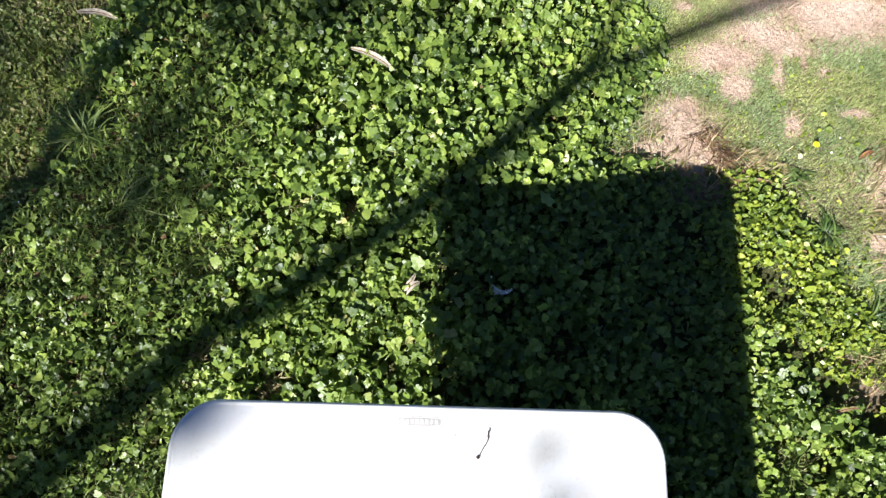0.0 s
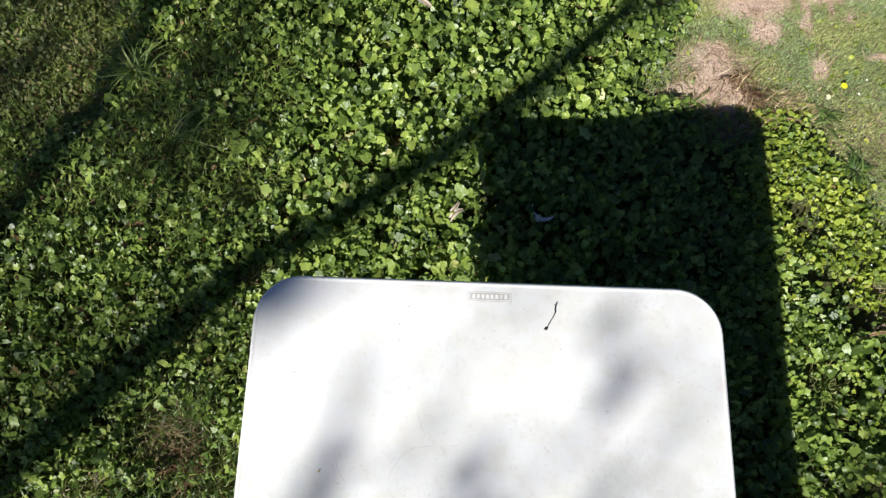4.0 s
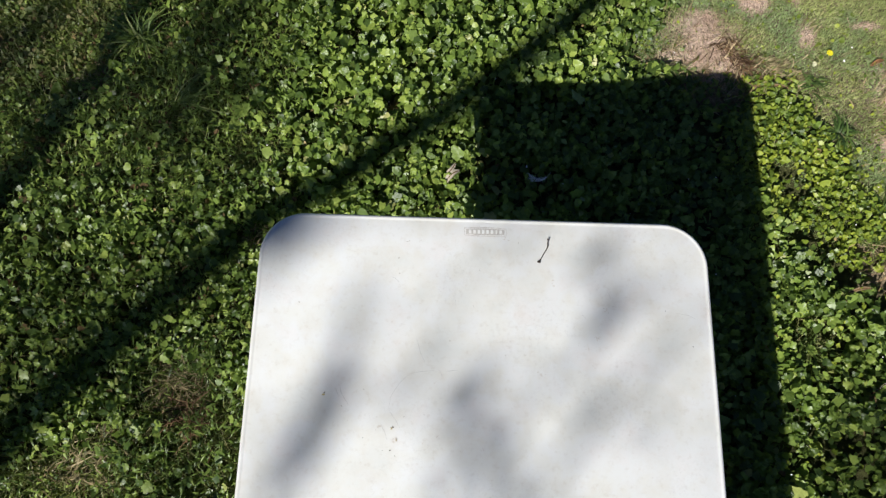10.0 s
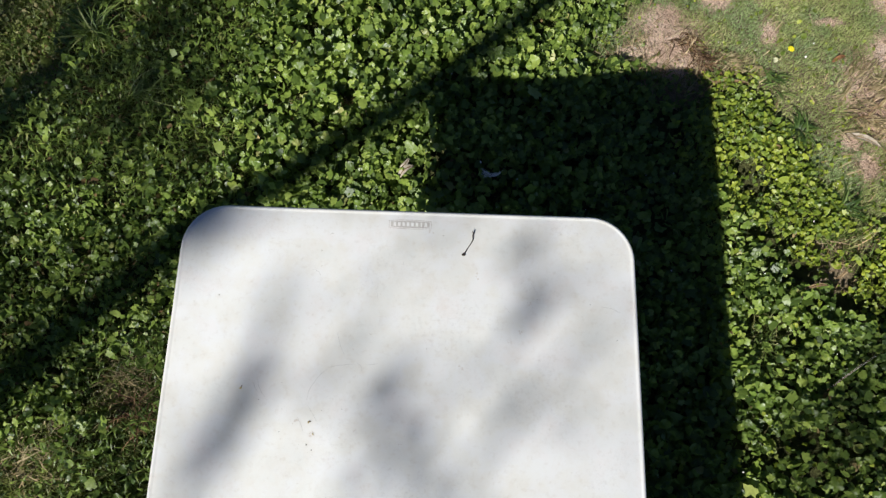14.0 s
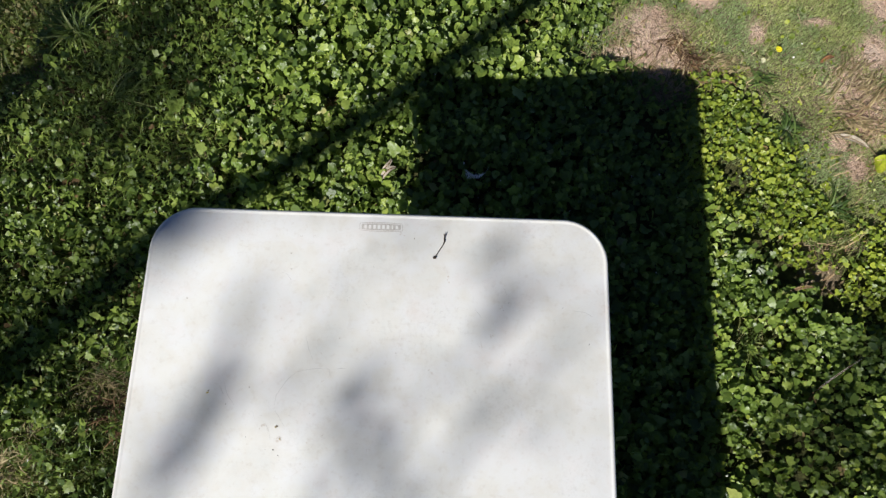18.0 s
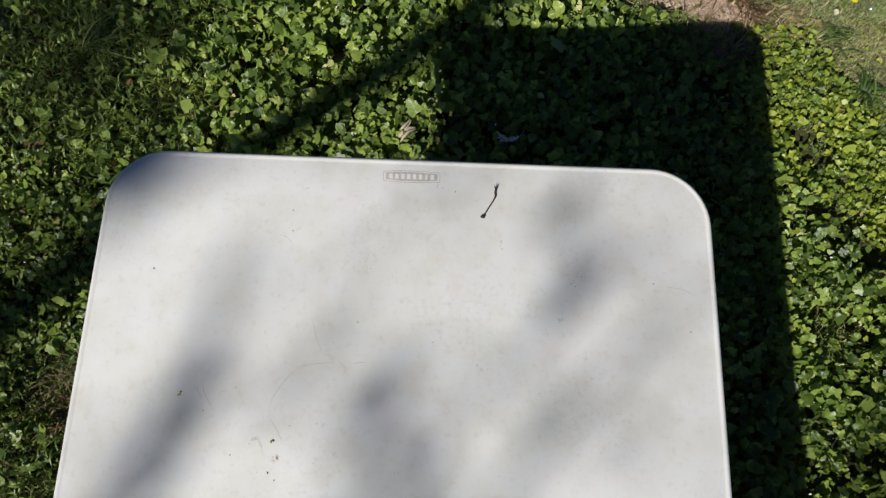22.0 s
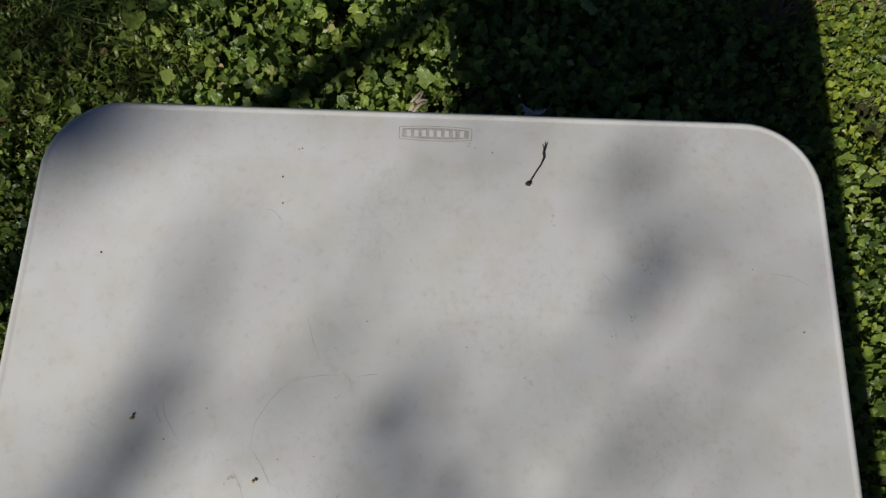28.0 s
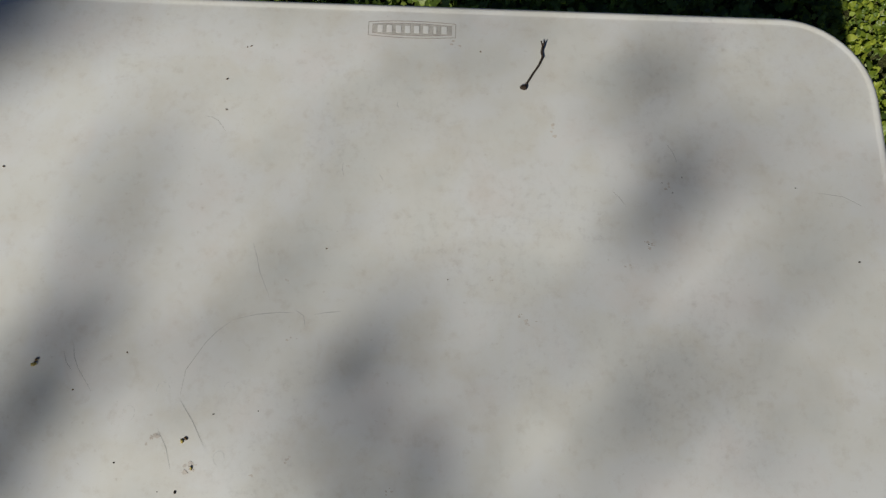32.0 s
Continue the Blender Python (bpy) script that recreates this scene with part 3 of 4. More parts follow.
def build_tree():
    rnd = random.Random(21)
    bx, by = -6.6, -4.6
    tree = tagged(empty("shade_tree", bx, by, 0), "tall bare tree with spreading limbs beside the table", "tree")
    tree.location = (0, 0, 0)
    bm = tube(bmesh.new(), [(bx, by, at_ground(bx, by) - 0.15), (bx, by, 0.3), (bx + 0.1, by + 0.05, 2), (bx - 0.05, by + 0.1, 4.5), (bx + 0.1, by - 0.1, 7.5), (bx, by - 0.3, 10.5), (bx + 0.2, by - 0.4, 13)],
              [0.42, 0.30, 0.25, 0.21, 0.15, 0.09, 0.03], 14)
    part("trunk", bm, MAT_BARK, tree)

    def limb(pts, r0, r1, sides=8):
        n = len(pts)
        return part("limb", tube(bmesh.new(), pts, [r0 + (r1 - r0) * i / (n - 1) for i in range(n)], sides), MAT_BARK, tree)

    def shade_foliage(x, y, h, rx, ry, n, z=0.09, size=0.026, turn=0.0):
        """A loose spray of unseen leaves, added so that its shade falls round (x, y)."""
        V, T, k = [], [], 0
        sv, st = leaf_shape(3, 9, 0.2, 0.1)
        for _ in range(n):
            u, v = rnd.gauss(0, 0.6) * rx, rnd.gauss(0, 0.6) * ry
            px, py = x + u * math.cos(turn) - v * math.sin(turn), y + u * math.sin(turn) + v * math.cos(turn)
            m = pose(*lifted(px, py, h + rnd.uniform(-0.15, 0.15), z), rnd.uniform(10, 70), rnd.uniform(-40, 40), rnd.uniform(0, 360))
            s = size * rnd.uniform(0.7, 1.3)
            V += [m @ (Vector(p) * s) for p in sv]
            T += [(a + k, b + k, c + k) for a, b, c in st]
            k += len(sv)
        ob = new("shade_foliage", mesh_of("shade_foliage", V, T, MAT_LEAF))
        ob.parent = tree

    # main low limb and its fork
    a = [(-1.75, -1.05), (-1.42, -0.72), (-1.106, -0.37), (-1.02, -0.265), (-0.879, -0.125), (-0.785, -0.03), (-0.667, 0.095), (-0.55, 0.205), (-0.395, 0.29), (-0.20, 0.435), (-0.04, 0.55), (0.085, 0.665), (0.19, 0.752), (0.32, 0.868), (0.43, 0.985)]
    low = [lifted(x, y, 3.3 + 0.03 * k, 0.09) for k, (x, y) in enumerate(a)]
    limb([(bx, by, 2.6), (bx + 1.0, by + 0.1, 3.0)] + low, 0.058, 0.030)
    limb([low[-1]] + [lifted(x, y, 3.75 + 0.05 * k) for k, (x, y) in enumerate([(0.50, 1.11), (0.57, 1.28), (0.66, 1.50), (0.8, 1.8)])], 0.022, 0.012)
    limb([low[-1]] + [lifted(x, y, 3.75 + 0.03 * k, 0.0) for k, (x, y) in enumerate([(0.603, 1.10), (0.747, 1.175), (0.93, 1.262), (1.171, 1.36), (1.5, 1.47)])], 0.024, 0.018)
    # limb over the corner with tufted grass
    b = [(-1.60, -0.15), (-1.42, 0.10), (-1.29, 0.29), (-1.215, 0.42), (-1.135, 0.62), (-1.065, 0.77), (-1.020, 0.865), (-0.965, 0.98), (-0.885, 1.09), (-0.84, 1.23), (-0.75, 1.55)]
    up = [lifted(x + 0.04, y, 2.7 + 0.03 * k, 0.06) for k, (x, y) in enumerate(b)]
    limb([(bx, by, 2.2), (bx + 0.9, by - 0.1, 2.5)] + up, 0.055, 0.030)
    limb([lifted(x, y, 5.0, 0.06) for x, y in ((-1.16, 0.55), (-0.90, 0.66), (-0.68, 0.83), (-0.60, 0.98), (-0.57, 1.28), (-0.5, 1.6))], 0.014, 0.010, 6)
    # a softer limb below it
    c = [(-2.0, -0.80), (-1.6, -0.52), (-1.30, -0.32), (-1.13, -0.20), (-0.97, -0.08), (-0.85, 0.02), (-0.74, 0.15)]
    cc = [lifted(x, y, 5.6 + 0.06 * k) for k, (x, y) in enumerate(c)]
    limb([(bx, by, 4.6), (bx + 0.4, by - 0.9, 5.2)] + cc, 0.035, 0.008)
    # high limb over the near half of the table, and the thin branchlets that reach out from it
    d = [(-3.0, -2.2), (-1.4, -1.75), (-0.62, -1.28), (-0.1, -1.0), (0.2, -0.94)]
    dd = [lifted(x, y, 4.4, TOP) for x, y in d]
    limb([(bx, by - 0.1, 4.4), (bx - 0.1, by - 2.0, 4.9)] + dd, 0.07, 0.03)
    for path, r0, r1, h in (
            ([(-0.33, -1.13), (-0.40, -0.75), (-0.336, -0.478), (-0.275, -0.37), (-0.25, -0.30), (-0.228, -0.243), (-0.218, -0.19), (-0.205, -0.13), (-0.20, -0.09)], 0.010, 0.004, 5.4),
            ([(0.20, -0.94), (0.12, -0.70), (0.05, -0.48), (-0.01, -0.37), (-0.02, -0.32), (-0.003, -0.27), (0.0, -0.25)], 0.008, 0.006, 5.4),
            ([(-0.10, -1.0), (-0.12, -0.60), (-0.05, -0.43), (-0.045, -0.36), (-0.03, -0.32)], 0.006, 0.004, 5.4),
            ([(-0.045, -0.36), (-0.13, -0.28), (-0.10, -0.24), (-0.07, -0.225), (-0.03, -0.18)], 0.004, 0.004, 5.4),
            ([(0.20, -0.94), (0.10, -0.42), (0.172, -0.333), (0.214, -0.289), (0.291, -0.217), (0.336, -0.184), (0.42, -0.12)], 0.006, 0.004, 5.4),
            ([(0.172, -0.333), (0.13, -0.27), (0.166, -0.215), (0.193, -0.188), (0.223, -0.139), (0.225, -0.10), (0.195, -0.05)], 0.004, 0.008, 5.4),
            ([(-0.02, -0.32), (0.0, -0.26), (0.05, -0.25), (0.10, -0.27)], 0.005, 0.004, 5.4),
            ([(-0.39, -0.05), (-0.34, 0.02), (-0.28, 0.08)], 0.018, 0.012, 6.0)):
        limb([lifted(x, y, h, TOP) for x, y in path], r0, r1, 6)
    for x, y, rx, ry, n, turn in ((-0.225, -0.285, 0.04, 0.035, 11, 0.4), (-0.26, -0.34, 0.04, 0.04, 14, 0.6), (-0.29, -0.39, 0.04, 0.04, 14, 0.6), (-0.33, -0.46, 0.05, 0.05, 13, 0.6), (-0.222, -0.22, 0.03, 0.03, 5, 0.2), (-0.208, -0.16, 0.035, 0.03, 4, 0.0),
                                  (-0.012, -0.280, 0.03, 0.018, 8, 0.0), (-0.025, -0.315, 0.045, 0.02, 6, 0.0), (-0.035, -0.365, 0.055, 0.035, 7, 0.0), (0.02, -0.385, 0.05, 0.035, 11, 0.0), (0.05, -0.45, 0.06, 0.03, 11, 0.0), (-0.06, -0.44, 0.04, 0.03, 7, 0.0), (0.05, -0.33, 0.04, 0.04, 5, 0.0),
                                  (-0.065, -0.222, 0.04, 0.02, 3, 0.5), (-0.11, -0.255, 0.03, 0.02, 1, 0.5), (0.218, -0.145, 0.026, 0.020, 11, 0.9), (0.19, -0.19, 0.03, 0.018, 7, 0.9), (0.19, -0.08, 0.02, 0.03, 3, 0.0), (0.25, -0.13, 0.02, 0.02, 2, 0.0),
                                  (0.29, -0.22, 0.06, 0.02, 3, 0.75), (0.21, -0.29, 0.06, 0.025, 4, 0.75), (0.16, -0.34, 0.05, 0.05, 4, 0.6), (0.07, -0.255, 0.08, 0.02, 3, 0.0), (-0.10, -0.12, 0.12, 0.05, 8, 0.0), (0.10, -0.06, 0.10, 0.04, 5, 0.0), (0.31, -0.10, 0.06, 0.06, 7, 0.0), (-0.05, -0.20, 0.06, 0.03, 3, 0.0), (0.28, -0.33, 0.06, 0.06, 5, 0.0), (-0.15, -0.34, 0.04, 0.06, 4, 0.0)):
        shade_foliage(x, y, 4.8, 1.1 * rx, 1.1 * ry, n, TOP, 0.014, turn)
    for x, y, rx, ry, n, turn in ((-0.345, -0.022, 0.03, 0.03, 16, 0.4), (-0.27, 0.0, 0.05, 0.015, 10, 0.0), (-0.37, -0.08, 0.015, 0.04, 6, 0.0)):
        shade_foliage(x, y, 6.9, rx, ry, n, TOP, 0.025, turn)
    # thin shade over the weeds beside the table
    for x, y, rx, ry, n in ((-0.66, -0.02, 0.18, 0.16, 22), (-0.85, -0.18, 0.2, 0.16, 28), (-1.05, -0.05, 0.22, 0.14, 34), (-0.88, 0.12, 0.2, 0.14, 22), (-1.1, 0.18, 0.2, 0.12, 24), (-0.75, -0.45, 0.16, 0.2, 30), (-0.75, 0.35, 0.2, 0.1, 14), (-1.2, -0.3, 0.2, 0.2, 30)):
        shade_foliage(x, y, 6.4, rx, ry, n, 0.09, 0.026, 0.6)
    # twigs and sparse leaves that speckle the ground beside the table
    for k in range(8):
        x, y = rnd.uniform(-1.9, -0.98), rnd.uniform(-0.25, 0.66)
        if math.hypot(x + 1.12, y - 0.24) < 0.16:
            continue
        h, q, n = rnd.uniform(4.5, 6.5), rnd.uniform(0.5, 1.5), rnd.choice((4, 5, 6))
        pts, r = [], rnd.uniform(0.006, 0.016)
        for _ in range(n):
            pts.append(lifted(x, y, h))
            q += rnd.uniform(-0.5, 0.5)
            x, y, h = x + 0.11 * math.cos(q), y + 0.11 * math.sin(q), h + 0.05
        part("twig", tube(bmesh.new(), pts, [r * (1 - 0.6 * k2 / n) for k2 in range(n)], 5), MAT_BARK, tree)
        if math.hypot(x + 1.06, y - 0.31) > 0.2:
            shade_foliage(x, y, h, 0.10, 0.07, rnd.randint(12, 26), 0.09, 0.030, q)
    # more unseen sprays, added only to dim patches of weeds and lawn
    for x, y, n in ((-0.80, 0.42, 10), (-0.98, 0.48, 14), (-0.74, 0.30, 3), (-0.72, 0.80, 12), (-0.95, 0.62, 12), (-0.82, 0.58, 24), (-0.70, 0.70, 20), (-0.90, 0.42, 16), (-0.64, 0.50, 14), (-1.12, 0.70, 14), (1.10, -0.30, 26), (1.22, -0.14, 18), (1.05, -0.48, 24), (0.95, -0.33, 8), (1.2, -0.42, 20)):
        shade_foliage(x, y, 5.5, 0.14, 0.10, n, 0.09, 0.030, rnd.uniform(0, 3))
    for x, y, n in ((-0.66, 1.10, 70), (-0.55, 1.25, 90), (-0.30, 1.28, 85), (-0.05, 1.28, 50), (-0.95, 1.2, 40), (-0.48, 1.0, 20), (-1.2, 0.72, 40), (-1.28, 0.98, 42), (-1.2, 1.25, 32), (-1.35, 0.5, 40)):
        shade_foliage(x, y, 6.5, 0.26, 0.18, n, 0.09, 0.026, rnd.uniform(0, 3))
    return tree


build_tree()


# ---- ground cover ----
def scatter_leaves(name, xs, ys, zs, size, tilt, material, rng, shapes, follow=0.0):
    """One mesh of many leaves, each turned and tilted on its own."""
    n = len(xs)
    # leaves lean at random, and on the whole towards the sun
    turn = rng.uniform(0, 2 * math.pi, n)
    lx, ly = rng.normal(0, 0.75 * tilt, n) + follow * SUN_X, rng.normal(0, 0.75 * tilt, n) + follow * SUN_Y
    lean, toward = np.minimum(np.hypot(lx, ly), 1.15), np.arctan2(ly, lx)
    pick = rng.integers(0, len(shapes), n)
    V, T, base = [], [], 0
    for s, (sv, st) in enumerate(shapes):
        i = np.nonzero(pick == s)[0]
        m = len(i)
        p = sv[None] * size[i, None, None]
        p = p * np.stack((rng.uniform(0.85, 1.1, m), rng.uniform(0.85, 1.1, m), rng.uniform(-0.5, 1.6, m)), -1)[:, None]
        c, s1 = np.cos(turn[i])[:, None], np.sin(turn[i])[:, None]
        x, y, z = p[..., 0] * c - p[..., 1] * s1, p[..., 0] * s1 + p[..., 1] * c, p[..., 2]
        ax, ay = np.cos(toward[i])[:, None], np.sin(toward[i])[:, None]
        cl, sl = np.cos(lean[i])[:, None], np.sin(lean[i])[:, None]
        along, across = x * ax + y * ay, -x * ay + y * ax
        al2, z2 = along * cl - z * sl, along * sl + z * cl
        x, y = al2 * ax - across * ay, al2 * ay + across * ax
        V.append(np.stack((x + xs[i, None], y + ys[i, None], z2 + zs[i, None]), -1).reshape(-1, 3))
        k = sv.shape[0]
        T.append((st[None] + (np.arange(m) * k)[:, None, None]).reshape(-1, 3) + base)
        base += m * k
    return mesh_of(name, np.concatenate(V), np.concatenate(T), material)


def scatter_blades(name, xs, ys, zs, length, width, droop, material, rng, seg=3, spread=0.6):
    """One mesh of many bent grass blades."""
    n = len(xs)
    q, lean = rng.uniform(0, 2 * math.pi, n), np.abs(rng.normal(0, spread, n))
    side = np.stack((-np.sin(q), np.cos(q)), -1)
    V = np.zeros((n, 2 * seg + 1, 3))
    p = np.stack((xs, ys, zs), -1).astype(float)
    ang = lean.copy()
    for k in range(seg + 1):
        w = width * (1 - (k / seg) ** 1.5) / 2
        if k < seg:
            for j, sg in enumerate((-1, 1)):
                V[:, 2 * k + j, :2] = p[:, :2] + sg * side * w[:, None]
                V[:, 2 * k + j, 2] = p[:, 2]
        else:
            V[:, 2 * seg] = p
        d = length / seg
        p = p + np.stack((np.cos(q) * np.sin(ang) * d, np.sin(q) * np.sin(ang) * d, np.cos(ang) * d), -1)
        p[:, 2] = np.maximum(p[:, 2], soil(p[:, 0], p[:, 1]) + 0.001)
        ang = np.minimum(ang + droop * rng.uniform(0.4, 1.4, n), 2.0)
    t = []
    for k in range(seg - 1):
        t += [(2 * k, 2 * k + 1, 2 * k + 3), (2 * k, 2 * k + 3, 2 * k + 2)]
    t.append((2 * seg - 2, 2 * seg - 1, 2 * seg))
    T = (np.array(t)[None] + (np.arange(n) * (2 * seg + 1))[:, None, None]).reshape(-1, 3)
    return mesh_of(name, V.reshape(-1, 3), T, material)


X0, X1, Y0, Y1 = -1.85, 1.75, -0.95, 1.75


def spread(rng, n, keep, area=(X0, X1, Y0, Y1)):
    x, y = rng.uniform(area[0], area[1], n), rng.uniform(area[2], area[3], n)
    ok = rng.uniform(0, 1, n) < keep(x, y)
    return x[ok], y[ok]


def grassy(x, y):
    return np.maximum(lawn(x, y), patches(x, y, [(-0.80, 0.53, 0.16, 0.10), (-0.62, 0.40, 0.10, 0.06), (-0.95, 0.70, 0.12, 0.08), (-0.98, -0.52, 0.24, 0.13), (0.96, -0.12, 0.07, 0.10), (-0.74, -0.28, 0.10, 0.09), (-0.66, -0.42, 0.12, 0.18), (-1.2, 0.85, 0.14, 0.12), (1.26, 0.19, 0.06, 0.04)]))


def broad(x, y):
    return np.clip((1 - turf(x, y)) * (1 - 0.97 * patches(x, y, BARE)) * (1 - 0.75 * patches(x, y, THATCH)) * (1 - 0.9 * patches(x, y, HOLES)) * (1 - 0.88 * grassy(x, y)) * (1 - 0.85 * lawn(x, y)) * (1 - 0.55 * tangle(x, y)), 0, 1)


def ground_cover():
    rng = np.random.default_rng(11)
    plain = [leaf_shape(5, 13, 0.2, 0.24, 0.3), leaf_shape(3, 11, 0.25, 0.2, 0.1), leaf_shape(5, 13, 0.16, -0.2, 0.4, 2)]
    shapes = [leaf_shape(5, 15, 0.32, 0.30, 0.40, 1, True), leaf_shape(5, 15, 0.38, 0.25, 0.20, 2, True), leaf_shape(5, 15, 0.28, 0.50, 0.15, 3, True), leaf_shape(5, 15, 0.32, -0.35, -0.25, 4, True),
              leaf_shape(3, 11, 0.40, -0.1, 0.65, 5, True), leaf_shape(5, 15, 0.30, 0.65, 0.0, 6, True), leaf_shape(3, 11, 0.36, 0.1, 0.9, 7, True)]
    glossy = [leaf_shape(5, 11, 0.40, 0.35, 0.5, 8, True), leaf_shape(3, 11, 0.46, 0.35, 0.35, 9, True), leaf_shape(5, 11, 0.36, -0.4, 0.25, 10, True), leaf_shape(3, 11, 0.42, 0.1, 0.8, 11, True)]
    clear = lambda x, y: ~((x > -0.36) & (x < 0.0) & (y > 0.14) & (y < 0.5) & (rng.uniform(0, 1, len(x)) < 0.12))
    # low leaves, then the leaves at the top of the cover
    for name, label, n, part_of, sz, tilt in (("ground_ivy_low_leaves", "low shaded lobed weed leaves covering the soil", 60000, (0.10, 0.75), 0.0125, 0.5),
                                              ("ground_ivy_top_leaves", "dense sunlit green lobed weed leaves", 78000, (0.45, 1.25), 0.0141, 0.70)):
        x, y = spread(rng, n, lambda x, y: broad(x, y) * (0.66 + 0.4 * wobble(x, y, 1.5, 7.0) + 0.35 * wobble(x, y, 5.0, 2.0) + 0.5 * wobble(x, y, 13.0, 3.0)) * (1 - 0.72 * step(0.78, 0.92, x) * beyond(x, y)) * (1 - 0.32 * step(-0.45, -0.75, x)))
        k = clear(x, y)
        x, y = x[k], y[k]
        small = step(0.78, 0.95, x) * (0.3 + 0.7 * beyond(x, y))
        size = sz * rng.lognormal(0, 0.26, len(x)) * (1 - 0.32 * small) * (1 + 0.18 * wobble(x, y, 0.7, 4.0)) * (1 - 0.22 * step(-0.35, -0.65, x))
        z = soil(x, y) + canopy(x, y) * np.clip(rng.uniform(*part_of, len(x)) + 0.25 * wobble(x, y, 13.0, 3.0), 0.05, 1.4) + 0.004
        tagged(new(name, scatter_leaves(name, x, y, z, size, tilt, MAT_LEAF, rng, plain if "low" in name else shapes, 0.30)), label, "weeds", kind="stuff")
    # smaller glossy leaves on the sunny side
    x, y = spread(rng, 105000, lambda x, y: broad(x, y) * step(0.70, 0.90, x) * (0.06 + 0.9 * beyond(x, y)))
    size = 0.0085 * rng.lognormal(0, 0.30, len(x))
    z = soil(x, y) + canopy(x, y) * rng.uniform(0.3, 1.3, len(x)) + 0.006
    tagged(new("small_leaf_weeds", scatter_leaves("small_leaf_weeds", x, y, z, size, 0.75, MAT_SMALL, rng, glossy, 0.35)), "small glossy bright green weed leaves", "weeds", kind="stuff")
    # withered leaves caught in the cover
    x, y = spread(rng, 26000, lambda x, y: np.maximum(broad(x, y), 0.8 * tangle(x, y)) * (0.06 + 0.28 * step(-0.35, -0.8, x) + 0.4 * tangle(x, y)) * (0.7 + 0.8 * wobble(x, y, 2.2, 6.0)))
    tagged(new("withered_leaves", scatter_leaves("withered_leaves", x, y, soil(x, y) + canopy(x, y) * rng.uniform(0.3, 0.95, len(x)), 0.0062 * rng.lognormal(0, 0.35, len(x)), 1.0, MAT_RUSTY, rng, plain, 0.1)),
           "small brown withered leaves caught among green weeds", "leaf litter", kind="stuff")
    # narrow curled leaves
    x, y = spread(rng, 70000, lambda x, y: (1 + 0.9 * tangle(x, y)) * (1 - turf(x, y)) * (1 - 0.8 * lawn(x, y)) * (1 - patches(x, y, BARE)) * (0.08 + 0.5 * step(-0.38, -0.65, x) + 0.35 * step(-0.45, -0.6, x) * wobble(x, y, 1.7, 4.0)), (X0, 0.9, Y0, Y1))
    tagged(new("narrow_leaf_weeds", scatter_blades("narrow_leaf_weeds", x, y, soil(x, y) + canopy(x, y) * rng.uniform(0.45, 1.0, len(x)), rng.uniform(0.016, 0.042, len(x)), rng.uniform(0.003, 0.0075, len(x)), 0.7, MAT_LEAF, rng, 4, 0.9)),
           "narrow curled green weed leaves", "weeds", kind="stuff")
    # stalks under the leaves
    x, y = spread(rng, 9000, lambda x, y: broad(x, y) * 0.8)
    tagged(new("weed_stalks", scatter_blades("weed_stalks", x, y, soil(x, y), canopy(x, y) * rng.uniform(0.7, 1.0, len(x)), np.full(len(x), 0.002), 0.25, MAT_STEM, rng, 2, 0.25)),
           "thin green weed stalks under the leaves", "weeds", kind="stuff")
    # grass through the cover, thicker where the broad leaves thin out
    x, y = spread(rng, 60000, lambda x, y: np.clip(0.16 + 0.16 * step(-0.2, -0.5, x) + 0.75 * (1 - broad(x, y)) * (1 - turf(x, y)) * (1 - 0.6 * lawn(x, y)) + 0.25 * step(-0.6, -1.2, x), 0, 1) * (1 - 0.93 * patches(x, y, BARE)) * (1 - 0.9 * patches(x, y, HOLES)) * (1 - 0.75 * step(0.5, 0.8, x)))
    tagged(new("grass", scatter_blades("grass", x, y, soil(x, y), rng.uniform(0.03, 0.10, len(x)) * (1 - 0.4 * step(0.5, 0.8, x)), rng.uniform(0.0016, 0.0036, len(x)), 0.42, MAT_GRASS, rng, 3, 0.55)),
           "thin green grass blades among the weeds", "grass", kind="stuff")
    x, y = spread(rng, 130000, lambda x, y: grassy(x, y) * 0.8, (X0, 1.3, Y0, Y1))
    tagged(new("matted_grass", scatter_blades("matted_grass", x, y, soil(x, y), rng.uniform(0.03, 0.085, len(x)) * (1 - 0.6 * lawn(x, y)), rng.uniform(0.0018, 0.004, len(x)), 0.4, MAT_GRASS, rng, 3, 0.75)),
           "matted patches of thin yellowish green grass", "grass", kind="stuff")
    # tiny leaves in the rough lawn
    x, y = spread(rng, 60000, lambda x, y: 0.75 * lawn(x, y) * (0.7 + 0.6 * wobble(x, y, 5.0, 2.0)), (X0, -0.8, 0.4, Y1))
    tagged(new("lawn_weeds", scatter_leaves("lawn_weeds", x, y, soil(x, y) + rng.uniform(0.006, 0.034, len(x)), 0.0056 * rng.lognormal(0, 0.35, len(x)), 0.9, MAT_GRASS, rng, [leaf_shape(3, 7, 0.2, 0.25, 0.3, 11), leaf_shape(3, 7, 0.2, -0.2, 0.4, 12)], 0.2)),
           "tiny dull green leaves in rough short grass", "weeds", kind="stuff")
    # short turf
    x, y = spread(rng, 270000, lambda x, y: np.clip(np.maximum(turf(x, y), 0.4 * step(0.74, 1.0, x) * step(0.0, 0.3, y) * (1 - patches(x, y, HOLES))) * (1 - 1.02 * patches(x, y, BARE, 0.65)) * (0.85 + 0.4 * wobble(x, y, 1.2, 9.0) + 0.5 * wobble(x, y, 4.0, 3.0)), 0, 1), (0.35, X1, 0.2, Y1))
